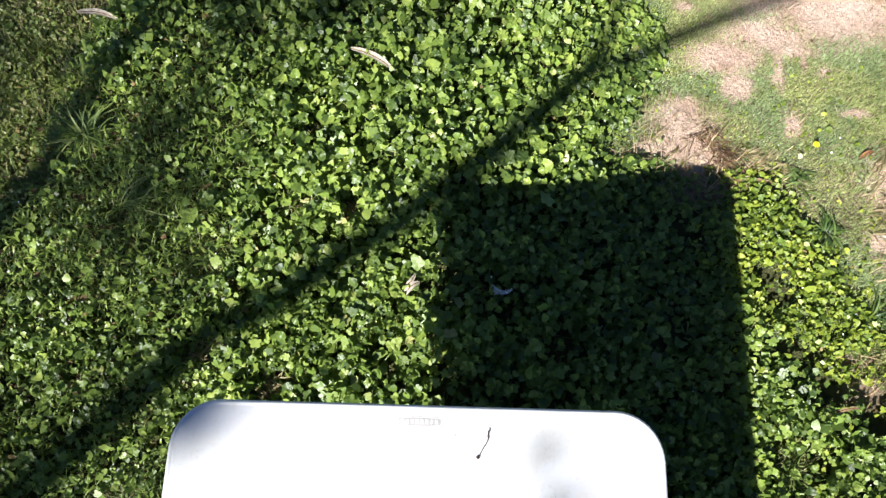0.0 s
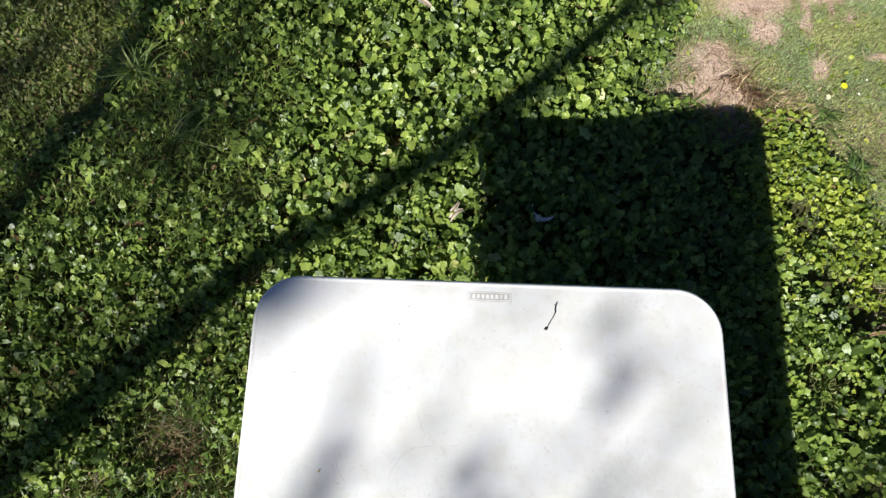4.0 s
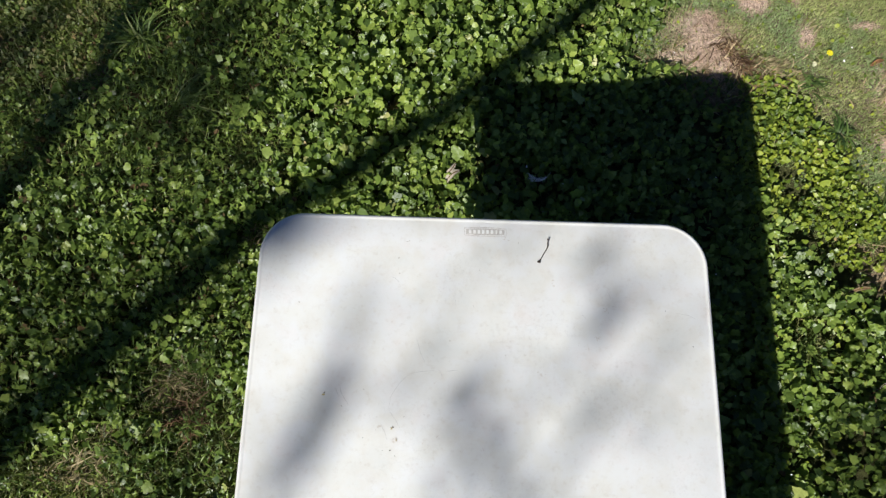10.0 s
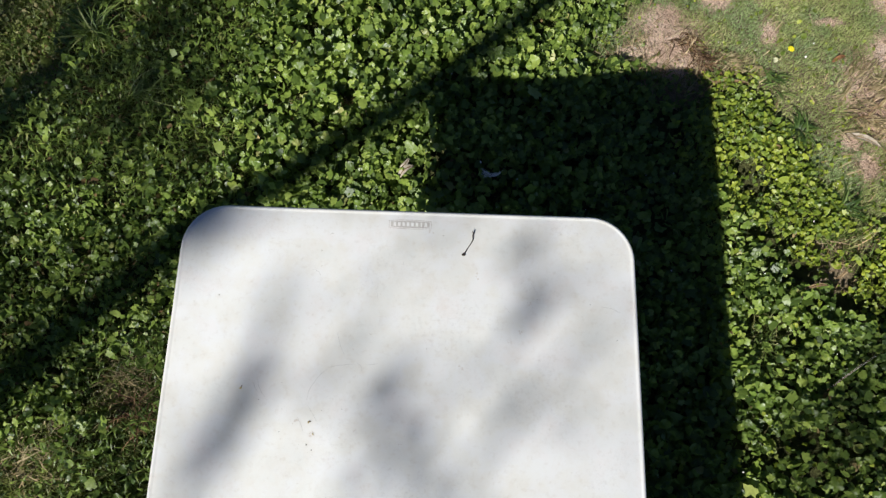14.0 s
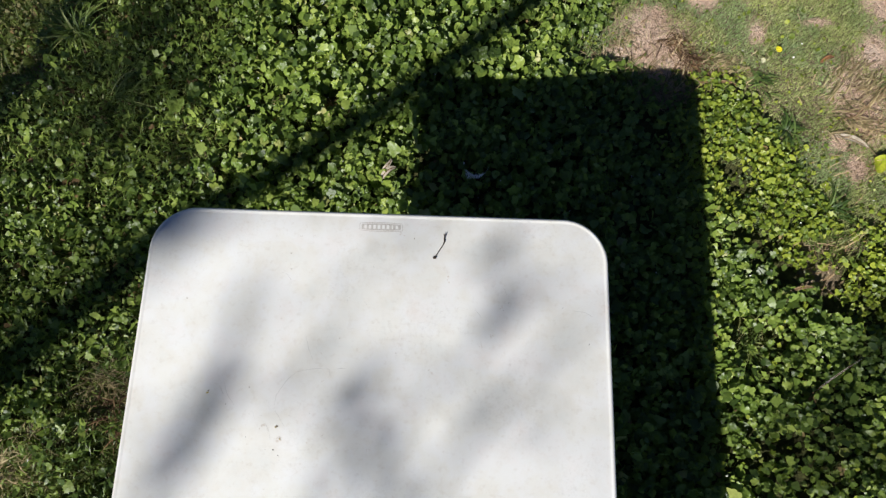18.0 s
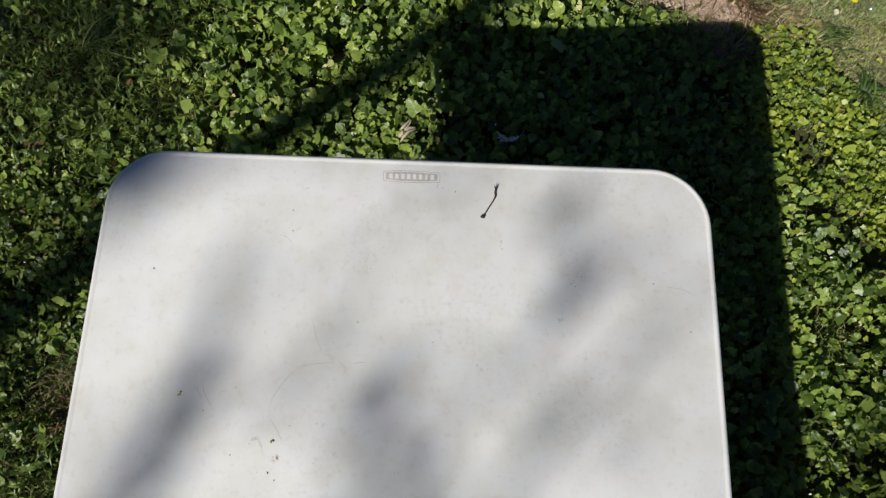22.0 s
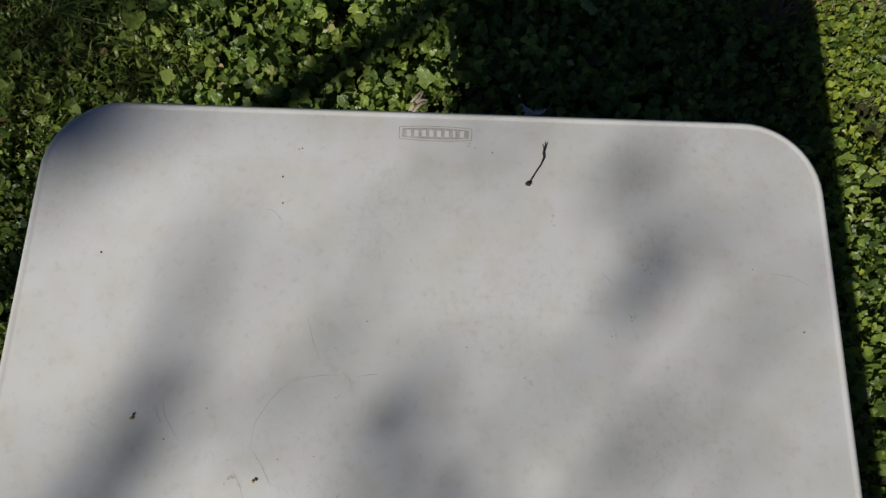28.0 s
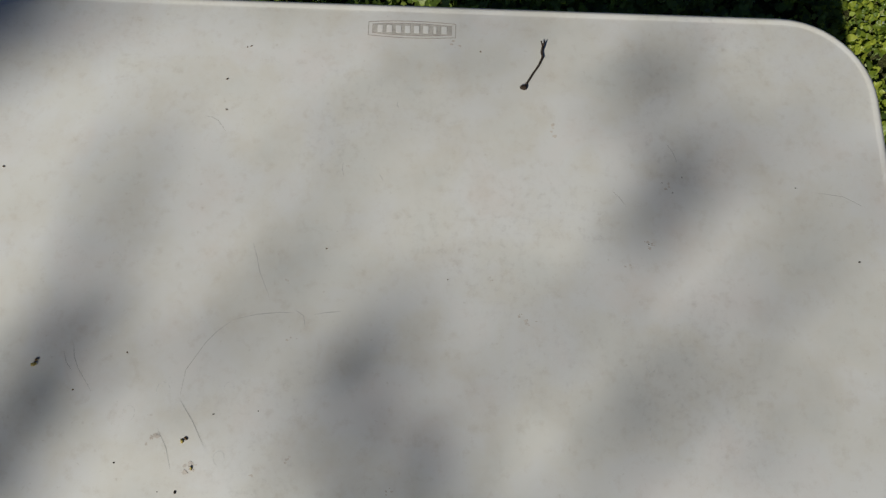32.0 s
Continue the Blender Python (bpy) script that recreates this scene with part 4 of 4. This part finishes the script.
    tagged(new("short_turf", scatter_blades("short_turf", x, y, soil(x, y), rng.uniform(0.006, 0.018, len(x)), rng.uniform(0.0014, 0.0032, len(x)), 0.6, MAT_MOSS, rng, 2, 1.0)),
           "short mossy turf around bare soil", "turf", kind="stuff")
    x, y = spread(rng, 26000, lambda x, y: turf(x, y) * (1 - patches(x, y, BARE, 0.6)) * np.clip(0.3 + 0.9 * wobble(x, y, 2.0, 8.0) + 0.4 * wobble(x, y, 7.0, 1.0), 0, 1))
    tagged(new("turf_clover", scatter_leaves("turf_clover", x, y, soil(x, y) + rng.uniform(0.005, 0.016, len(x)), 0.0050 * rng.lognormal(0, 0.3, len(x)), 0.7, MAT_SMALL, rng, plain[:2])),
           "tiny creeping leaves in the turf", "turf", kind="stuff")
    # the weeds go on, thinner, all round
    def outside(x, y):
        inside = (x > X0 + 0.05) & (x < X1 - 0.05) & (y > Y0 + 0.05) & (y < Y1 - 0.05)
        return np.where(inside, 0.0, 1 - step(2.0, 6.5, np.hypot(x, y - 0.3)))
    x, y = spread(rng, 70000, outside, (-6.5, 6.5, -6.2, 6.8))
    tagged(new("outer_weeds", scatter_leaves("outer_weeds", x, y, soil(x, y) + rng.uniform(0.01, 0.085, len(x)), 0.017 * rng.lognormal(0, 0.3, len(x)), 0.8, MAT_LEAF, rng, [leaf_shape(3, 7, 0.2, 0.25, 0.3, 11), leaf_shape(3, 7, 0.2, -0.2, 0.4, 12)], 0.3)),
           "green weed leaves spreading away from the table", "weeds", kind="stuff")
    x, y = spread(rng, 130000, outside, (-6.5, 6.5, -6.2, 6.8))
    tagged(new("outer_grass", scatter_blades("outer_grass", x, y, soil(x, y), rng.uniform(0.04, 0.11, len(x)), rng.uniform(0.004, 0.007, len(x)), 0.42, MAT_GRASS, rng, 2, 0.6)),
           "rough grass around the weedy patch", "grass", kind="stuff")
    # straw, roots and crumbs
    x, y = spread(rng, 80000, lambda x, y: np.clip(0.9 * patches(x, y, THATCH, 0.7) + 0.03 * turf(x, y) + 0.15 * patches(x, y, BARE), 0, 1) * 0.8)
    tagged(new("dry_straw", scatter_blades("dry_straw", x, y, soil(x, y) + rng.uniform(0.002, 0.03, len(x)), rng.uniform(0.015, 0.06, len(x)), 0.0009 + 0.0028 * rng.uniform(0, 1, len(x)) ** 2, 0.35, MAT_STRAW, rng, 3, 1.4)),
           "matted dry brown straw and dead stems", "straw", kind="stuff")
    x, y = spread(rng, 26000, lambda x, y: np.clip(patches(x, y, BARE, 0.5) + 0.05 * turf(x, y), 0, 1) * 0.7)
    chip = (np.array([(0, 0, 0.5), (1, 0, 0), (0.2, 0.8, 0.1), (-0.9, 0.3, 0), (-0.3, -0.8, 0.1)], float), np.array([(0, 1, 2), (0, 2, 3), (0, 3, 4), (0, 4, 1)]))
    tagged(new("soil_crumbs", scatter_leaves("soil_crumbs", x, y, soil(x, y) + 0.0015, 0.0026 * rng.lognormal(0, 0.5, len(x)), 0.3, MAT_CRUMB, rng, [chip])),
           "crumbs of soil, grit and chaff", "soil", kind="stuff")
    x, y = spread(rng, 1700, lambda x, y: 0.35 + 0.65 * np.clip(turf(x, y), 0, 1))
    tagged(new("pale_chaff", scatter_leaves("pale_chaff", x, y, soil(x, y) + canopy(x, y) * 1.05 + 0.006, 0.0015 * rng.lognormal(0, 0.4, len(x)), 0.5, MAT_FEATHER, rng, [chip])),
           "pale flecks of chaff lying on the weeds", "chaff", kind="stuff")


ground_cover()


def single_leaves():
    """The cover nearest the table's end, leaf by leaf."""
    rnd = random.Random(8)
    plant = tagged(empty("ground_ivy_plant", -0.18, 0.3, 0), "patch of green lobed weed leaves close to the table end", "weeds")
    plant.location = (0, 0, 0)
    kinds = []
    for lobes, depth, cup in ((5, 0.3, 0.2), (3, 0.34, 0.12), (7, 0.18, 0.26), (5, 0.26, 0.05)):
        v, t = leaf_shape(lobes, 17, depth, cup, 0.3, 4, True)
        kinds.append(mesh_of("leaf", v, t, MAT_LEAF_ONE))
    for k in range(300):
        x, y = rnd.uniform(-0.37, 0.02), rnd.uniform(0.12, 0.52)
        ob = new("leaf", kinds[k % 4])
        ob.parent = plant
        r = 0.0145 * rnd.lognormvariate(0, 0.25)
        ob.matrix_basis = pose(x, y, at_ground(x, y) + float(canopy(x, y)) * rnd.uniform(0.75, 1.2), rnd.gauss(0, 32), rnd.gauss(0, 32), rnd.uniform(0, 360)) @ Matrix.Diagonal((r, r, r, 1))
    # broad pale leaves beside the table's shade
    big = tagged(empty("mallow_plant", 0, 0, 0), "low mallow with broad pale green lobed leaves", "plant")
    for x, y, r in ((0.20, 0.695, 0.029), (0.245, 0.70, 0.024), (0.165, 0.70, 0.020), (0.30, 0.74, 0.022), (-0.635, 0.50, 0.030), (-0.60, 0.545, 0.022), (-0.655, 0.45, 0.022), (0.155, 0.745, 0.020)):
        ob = new("leaf", kinds[2 if r > 0.03 else 0])
        ob.parent = big
        ob.matrix_basis = pose(x, y, at_ground(x, y) + float(canopy(x, y)) + 0.022, rnd.gauss(0, 8), rnd.gauss(0, 8), rnd.uniform(0, 360)) @ Matrix.Diagonal((r, r, r, 1))


single_leaves()


# ---- things lying about ----
def strap(bm, pts, widths, fold=0.25):
    """A narrow folded leaf blade along a line."""
    pts = [Vector(p) for p in pts]
    rows = []
    for i, p in enumerate(pts):
        d = (pts[min(i + 1, len(pts) - 1)] - pts[max(i - 1, 0)]).normalized()
        s = d.cross(Vector((0, 0, 1)))
        s = s.normalized() if s.length > 1e-4 else Vector((1, 0, 0))
        w = widths[i] / 2
        rows.append([bm.verts.new(p - s * w + Vector((0, 0, fold * w))), bm.verts.new(p), bm.verts.new(p + s * w + Vector((0, 0, fold * w)))])
    for a, b in zip(rows, rows[1:]):
        for k in range(2):
            bm.faces.new((a[k], a[k + 1], b[k + 1], b[k]))
    return bm


def grass_tuft(x, y, n, length, width, label, seed, heading=None, low=0.6, mat=None, wide=0.012, rise=0.25):
    rnd = random.Random(seed)
    z = at_ground(x, y) + rise * float(canopy(x, y))
    tuft = tagged(empty("grass_tuft", x, y, z), label, "grass tuft", "grass tufts")
    for _ in range(n):
        q = rnd.uniform(0, 6.28) if heading is None else rnd.gauss(heading, 0.7)
        le, a = length * rnd.uniform(0.5, 1.1), rnd.uniform(low - 0.35, low + 0.35)
        p, pts = Vector((rnd.gauss(0, wide), rnd.gauss(0, wide), 0.0)), []
        for k in range(6):
            pts.append(p.copy())
            p += le / 5 * Vector((math.cos(q) * math.sin(a), math.sin(q) * math.sin(a), math.cos(a)))
            p.z = max(p.z, 0.012)
            a = min(a + rnd.uniform(0.1, 0.35), 1.75)
            q += rnd.uniform(-0.12, 0.12)
        w = width * rnd.uniform(0.7, 1.2)
        part("blade", strap(bmesh.new(), pts, [w * f for f in (0.7, 1, 1, 0.8, 0.5, 0.08)], 0.4), mat or MAT_TUFT, tuft)
    return tuft


grass_tuft(-0.970, 0.735, 64, 0.13, 0.0050, "pale green grass tuft with arching blades", 1, low=0.75, rise=0.7)
grass_tuft(-0.82, 0.54, 40, 0.13, 0.0032, "greyish green tuft of fine flattened grass", 2, heading=0.4, low=1.1, rise=0.8)
grass_tuft(1.145, 0.55, 30, 0.095, 0.0065, "dark green tuft of broad spreading blades", 3, low=0.95, mat=MAT_BLADE)
grass_tuft(0.95, -0.11, 26, 0.09, 0.0035, "light green tuft of short grass", 4, low=0.9)
grass_tuft(1.25, 0.30, 24, 0.08, 0.006, "dark green tuft of short broad blades", 5, low=0.9, mat=MAT_BLADE)
grass_tuft(-0.55, 0.37, 22, 0.10, 0.0035, "thin green grass tuft in the weeds", 6, low=0.8)


grass_tuft(0.815, 0.845, 60, 0.075, 0.0026, "matted dead brown roots at the edge of bare soil", 7, heading=-0.9, low=1.25, mat=MAT_DEAD, wide=0.020)
grass_tuft(0.86, 0.785, 60, 0.075, 0.0026, "matted dead brown roots at the edge of bare soil", 8, heading=-0.6, low=1.25, mat=MAT_DEAD, wide=0.020)
grass_tuft(0.95, 0.775, 36, 0.05, 0.0032, "tuft of dry tan grass blades beside bare soil", 9, heading=0.4, low=1.0, mat=MAT_TAN, wide=0.020)


grass_tuft(1.02, 0.755, 24, 0.045, 0.0032, "tuft of dry tan grass blades beside bare soil", 10, heading=0.2, low=1.0, mat=MAT_TAN, wide=0.020)
grass_tuft(1.07, 0.722, 20, 0.065, 0.0055, "dark green tuft of flattened broad blades at the turf edge", 11, heading=-0.3, low=1.1, mat=MAT_BLADE, wide=0.020)
grass_tuft(-0.735, -0.26, 60, 0.10, 0.0032, "dead tan tuft of grass with reddish bases", 12, low=0.95, mat=MAT_TAN, wide=0.024, rise=0.7)
grass_tuft(-0.70, -0.33, 50, 0.08, 0.0028, "dead reddish brown grass clump beside the table", 13, low=1.1, mat=MAT_DEAD, wide=0.026, rise=0.7)
grass_tuft(-0.66, -0.24, 40, 0.11, 0.0034, "upright green grass tuft beside dead blades", 14, low=0.6, wide=0.022)
grass_tuft(-0.98, -0.47, 50, 0.08, 0.0030, "flattened tan straw clump in rough grass", 15, heading=0.3, low=1.2, mat=MAT_TAN, wide=0.030, rise=0.7)
grass_tuft(-0.397, 0.073, 30, 0.05, 0.0030, "small clump of dry tan straw close to the table", 20, low=1.1, mat=MAT_TAN, wide=0.016, rise=0.9)
grass_tuft(-0.595, 0.140, 36, 0.05, 0.0028, "small clump of dry reddish stems in the weeds", 21, heading=0.2, low=1.2, mat=MAT_TAN, wide=0.022, rise=0.9)
grass_tuft(-0.228, 0.535, 30, 0.032, 0.0030, "withered rust-brown sprig among green leaves", 22, low=0.9, mat=MAT_RUSTONE, wide=0.012, rise=0.8)
grass_tuft(-0.350, 0.541, 22, 0.035, 0.0030, "dry tan sprig among green leaves", 23, low=0.9, mat=MAT_TAN, wide=0.012, rise=0.9)
grass_tuft(0.78, 0.69, 34, 0.07, 0.0030, "thin dull grass tuft in the table's shade", 24, low=0.9, mat=MAT_TAN, wide=0.045)
grass_tuft(1.22, 0.20, 40, 0.08, 0.0035, "dull green grass tuft mixed with dead blades", 16, low=1.0, wide=0.040)
grass_tuft(1.36, 0.60, 60, 0.09, 0.0042, "matted tan dead grass on bare soil", 17, heading=-0.5, low=1.25, mat=MAT_TAN, wide=0.045)
grass_tuft(1.38, 0.72, 50, 0.08, 0.0040, "matted tan dead grass on bare soil", 18, heading=0.6, low=1.25, mat=MAT_TAN, wide=0.045)
grass_tuft(0.70, 0.86, 26, 0.06, 0.0026, "a few dry stems on bare soil", 19, heading=-1.3, low=1.2, mat=MAT_TAN, wide=0.045)


def dry_strip(x0, y0, x1, y1, w, label, lift=0.012, mat=None, bend=0.06, seed=0):
    """A long narrow dried leaf lying on the weeds."""
    rnd = random.Random(seed)
    z = max(at_ground(x0, y0) + float(canopy(x0, y0)), at_ground(x1, y1) + float(canopy(x1, y1))) + lift
    d, n = Vector((x1 - x0, y1 - y0, 0)), 9
    s = Vector((-d.y, d.x, 0)) * bend
    pts = [Vector((x0, y0, z)) + d * k / n + s * math.sin(math.pi * k / n) + Vector((0, 0, 0.006 * math.sin(math.pi * k / n) + rnd.uniform(0, 0.0015))) for k in range(n + 1)]
    ws = [w * max(0.08, math.sin(math.pi * (0.06 + 0.9 * k / n)) ** 0.6) for k in range(n + 1)]
    leaf = tagged(empty("dry_leaf", *pts[0]), label, "dry leaf", "dry leaves")
    base = pts[0].copy()
    pts = [p - base for p in pts]
    part("blade", strap(bmesh.new(), pts, ws, 0.5), mat or MAT_DRYLEAF, leaf)
    part("midrib", tube(bmesh.new(), [p + Vector((0, 0, 0.0004)) for p in pts], [0.0012] * 8 + [0.0006] * 2, 5), MAT_SEED, leaf)
    return leaf


dry_strip(-0.252, 1.026, -0.118, 0.958, 0.020, "long grey-brown dried leaf lying on weeds", seed=1)
dry_strip(-1.045, 1.105, -0.925, 1.088, 0.020, "long pale dried leaf lying in grass", seed=2)
dry_strip(0.345, 1.32, 0.331, 1.247, 0.018, "pale dried leaf standing among weeds", seed=3)
dry_strip(-0.060, 0.300, -0.022, 0.338, 0.017, "small curled tan dry leaf on weeds", bend=0.12, seed=4)
dry_strip(-0.062, 0.322, -0.034, 0.360, 0.012, "small curled tan dry leaf on weeds", bend=-0.08, seed=5)
dry_strip(1.275, 0.79, 1.32, 0.812, 0.013, "rust-coloured fallen leaf on turf", mat=MAT_RUST, seed=6, lift=0.004)
dry_strip(1.29, 0.545, 1.39, 0.505, 0.020, "large brown withered leaf on bare soil", seed=7, lift=0.003)
dry_strip(-0.70, 1.33, -0.66, 1.24, 0.014, "dry brown leaf among weeds", seed=8)
dry_strip(0.885, 0.70, 1.02, 0.69, 0.010, "narrow yellowing leaf on turf", mat=MAT_STRAW, seed=9, lift=0.004)
dry_strip(1.08, -0.235, 1.24, -0.13, 0.0035, "long thin dry grass stem lying on weeds", mat=MAT_FEATHER, seed=11, lift=0.012, bend=0.02)
dry_strip(1.06, 0.04, 1.13, 0.055, 0.010, "narrow yellowing leaf in weeds", mat=MAT_STRAW, seed=10, lift=0.01)


def yellow_flower(x, y):
    z = at_ground(x, y)
    flower = tagged(empty("yellow_flower", x, y, z), "small yellow open flower in short turf", "flower")
    part("stem", tube(bmesh.new(), [(0, 0, 0), (0.002, 0.001, 0.012), (0, 0, 0.026)], [0.0011] * 3, 6), MAT_STEM, flower)
    for k in range(9):
        q = 2 * math.pi * k / 9
        pts = [(r * math.cos(q), r * math.sin(q), 0.026 + h) for r, h in ((0.001, 0), (0.005, 0.002), (0.008, 0.003), (0.0105, 0.0015))]
        part("petal", strap(bmesh.new(), pts, (0.003, 0.0058, 0.0065, 0.0025), 0.2), MAT_PETAL, flower)
    bm = bmesh.new()
    bmesh.ops.create_icosphere(bm, subdivisions=2, radius=0.0042, matrix=Matrix.Translation((0, 0, 0.0275)) @ Matrix.Diagonal((1, 1, 0.6, 1)))
    part("disc", bm, MAT_PETAL, flower)


yellow_flower(1.140, 0.822)


def fallen_petal(x, y):
    bm = bmesh.new()
    v, t = leaf_shape(3, 11, 0.1, 0.3, 0.1)
    vs = [bm.verts.new(Vector(p) * 0.010) for p in v]
    for q in t:
        bm.faces.new([vs[i] for i in q])
    ob = tagged(part("fallen_petal", bm, MAT_PALE), "pale cream petal lying on short turf", "petal")
    ob.matrix_basis = pose(x, y, at_ground(x, y) + 0.018, 14, 8, 30)


fallen_petal(1.09, 0.785)


def feather(x, y, turn):
    z = at_ground(x, y) + float(canopy(x, y)) + 0.02
    f = tagged(empty("feather", x, y, z), "small white downy feather on shaded weeds", "feather")
    rnd = random.Random(3)
    shaft = [Vector((-0.030 + 0.060 * k / 8, 0.012 * (k / 8 - 0.45) ** 2 * 6 - 0.006, 0.003 * math.sin(k))) for k in range(9)]
    part("shaft", tube(bmesh.new(), shaft, [0.0007 - 0.00006 * k for k in range(9)], 5), MAT_FEATHER, f)
    for k in range(34):
        p = shaft[0].lerp(shaft[6], k / 34)
        p.y = 0.072 * ((p.x + 0.030) / 0.060 - 0.45) ** 2 - 0.006
        for sg in (-1, 1):
            le = 0.016 * (1 - k / 50) * rnd.uniform(0.5, 1.1)
            e = p + Vector((-le * rnd.uniform(0.3, 1.0), sg * le * rnd.uniform(0.3, 0.9), rnd.uniform(-0.002, 0.006)))
            part("barb", strap(bmesh.new(), [p, (p + e) / 2 + Vector((0, sg * 0.002, 0.001)), e], (0.0010, 0.0012, 0.0003), 0), MAT_FEATHER, f)
    f.rotation_euler = (0, 0, turn)


feather(0.203, 0.323, 0.12)


def lime_leaf(x, y):
    bm = bmesh.new()
    v, t = leaf_shape(3, 17, 0.12, 0.4, 0.1)
    vs = [bm.verts.new(Vector(p) * 0.03) for p in v]
    for a in t:
        bm.faces.new([vs[i] for i in a])
    ob = part("yellowed_leaf", bm, MAT_LIMEFRUIT)
    tagged(ob, "cupped yellow-green leaf on the turf", "leaf")
    ob.matrix_basis = pose(x, y, at_ground(x, y) + 0.016, 12, -10, 40)


lime_leaf(1.413, 0.452)


# ---- litter on the tabletop ----
def table_twig():
    twig = tagged(empty("flower_stalk", 0.10, -0.055, TOP), "dark dried flower stalk with a withered head on tabletop", "twig")
    o = Vector((0.10, -0.055, 0))
    pts = [Vector((x, y, z)) - o for x, y, z in ((0.1075, -0.036, 0.0035), (0.1065, -0.0405, 0.0022), (0.1075, -0.0450, 0.0014), (0.1045, -0.0520, 0.0012), (0.0995, -0.0600, 0.0012), (0.0950, -0.0680, 0.0012), (0.0925, -0.0725, 0.0014))]
    part("stalk", tube(bmesh.new(), pts, [0.0010, 0.0009, 0.0011, 0.0008, 0.0008, 0.0008, 0.0009], 6), MAT_TWIG, twig)
    rnd = random.Random(2)
    bm = bmesh.new()
    bmesh.ops.create_icosphere(bm, subdivisions=2, radius=0.0030)
    for v in bm.verts:
        v.co = Vector((v.co.x * 1.0, v.co.y * 0.75, v.co.z * 0.6)) * rnd.uniform(0.8, 1.2) + Vector((-0.0085, -0.0180, 0.0019))
    part("withered_head", bm, MAT_TWIG, twig)
    for dx in (-0.0016, 0.0014):
        part("fork", tube(bmesh.new(), [pts[0], pts[0] + Vector((dx, 0.004, 0.001))], [0.0009, 0.0005], 5), MAT_TWIG, twig)


table_twig()


def speck(x, y, r, label, mat, seed, name="seed_husk", long=1.5):
    rnd = random.Random(seed)
    bm = bmesh.new()
    bmesh.ops.create_icosphere(bm, subdivisions=1, radius=1)
    for v in bm.verts:
        v.co = Vector((v.co.x * r * long, v.co.y * r, v.co.z * r * 0.6)) * rnd.uniform(0.75, 1.25)
    for v in bm.verts:
        v.co *= 0.58
    low = min(v.co.z for v in bm.verts)
    for v in bm.verts:
        v.co.z -= low
    ob = part(name, bm, mat)
    tagged(ob, label, "seed", "specks on the tabletop")
    ob.matrix_basis = pose(x, y, TOP - 0.0001, 0, 0, rnd.uniform(0, 180))


for i, (x, y, r) in enumerate(((-0.2560, -0.3020, 0.0026), (-0.1455, -0.3515, 0.0022), (-0.137, -0.369, 0.0016))):
    speck(x, y, r, "pale yellow seed husk on the white tabletop", MAT_HUSK, 20 + i)
for i, (x, y, r) in enumerate(((-0.2548, -0.2990, 0.0019), (-0.1430, -0.3500, 0.0019), (-0.1453, -0.0735, 0.0012), (-0.143, -0.100, 0.0011), (-0.129, -0.043, 0.0011), (-0.132, -0.044, 0.0008), (-0.307, -0.154, 0.0013),
                               (0.057, -0.041, 0.0013), (-0.056, -0.211, 0.0009), (-0.192, -0.292, 0.0010), (-0.226, -0.319, 0.0011), (0.035, -0.232, 0.0007))):
    speck(x, y, r, "tiny brown seed husk on the white tabletop", MAT_SEED, i)
for i, (x, y, r) in enumerate(((0.345, -0.209, 0.0013), (0.303, -0.151, 0.0009), (-0.190, -0.367, 0.0010), (-0.146, -0.385, 0.0016), (-0.138, -0.393, 0.0012), (-0.158, -0.385, 0.0007), (0.186, -0.200, 0.0008), (0.215, -0.145, 0.0008), (0.207, -0.158, 0.0007), (0.199, -0.150, 0.0007), (-0.126, -0.333, 0.0009), (-0.095, -0.330, 0.0007))):
    speck(x, y, r, "black crumb of dirt on the white tabletop", MAT_TWIG, 40 + i, "dirt_crumb")
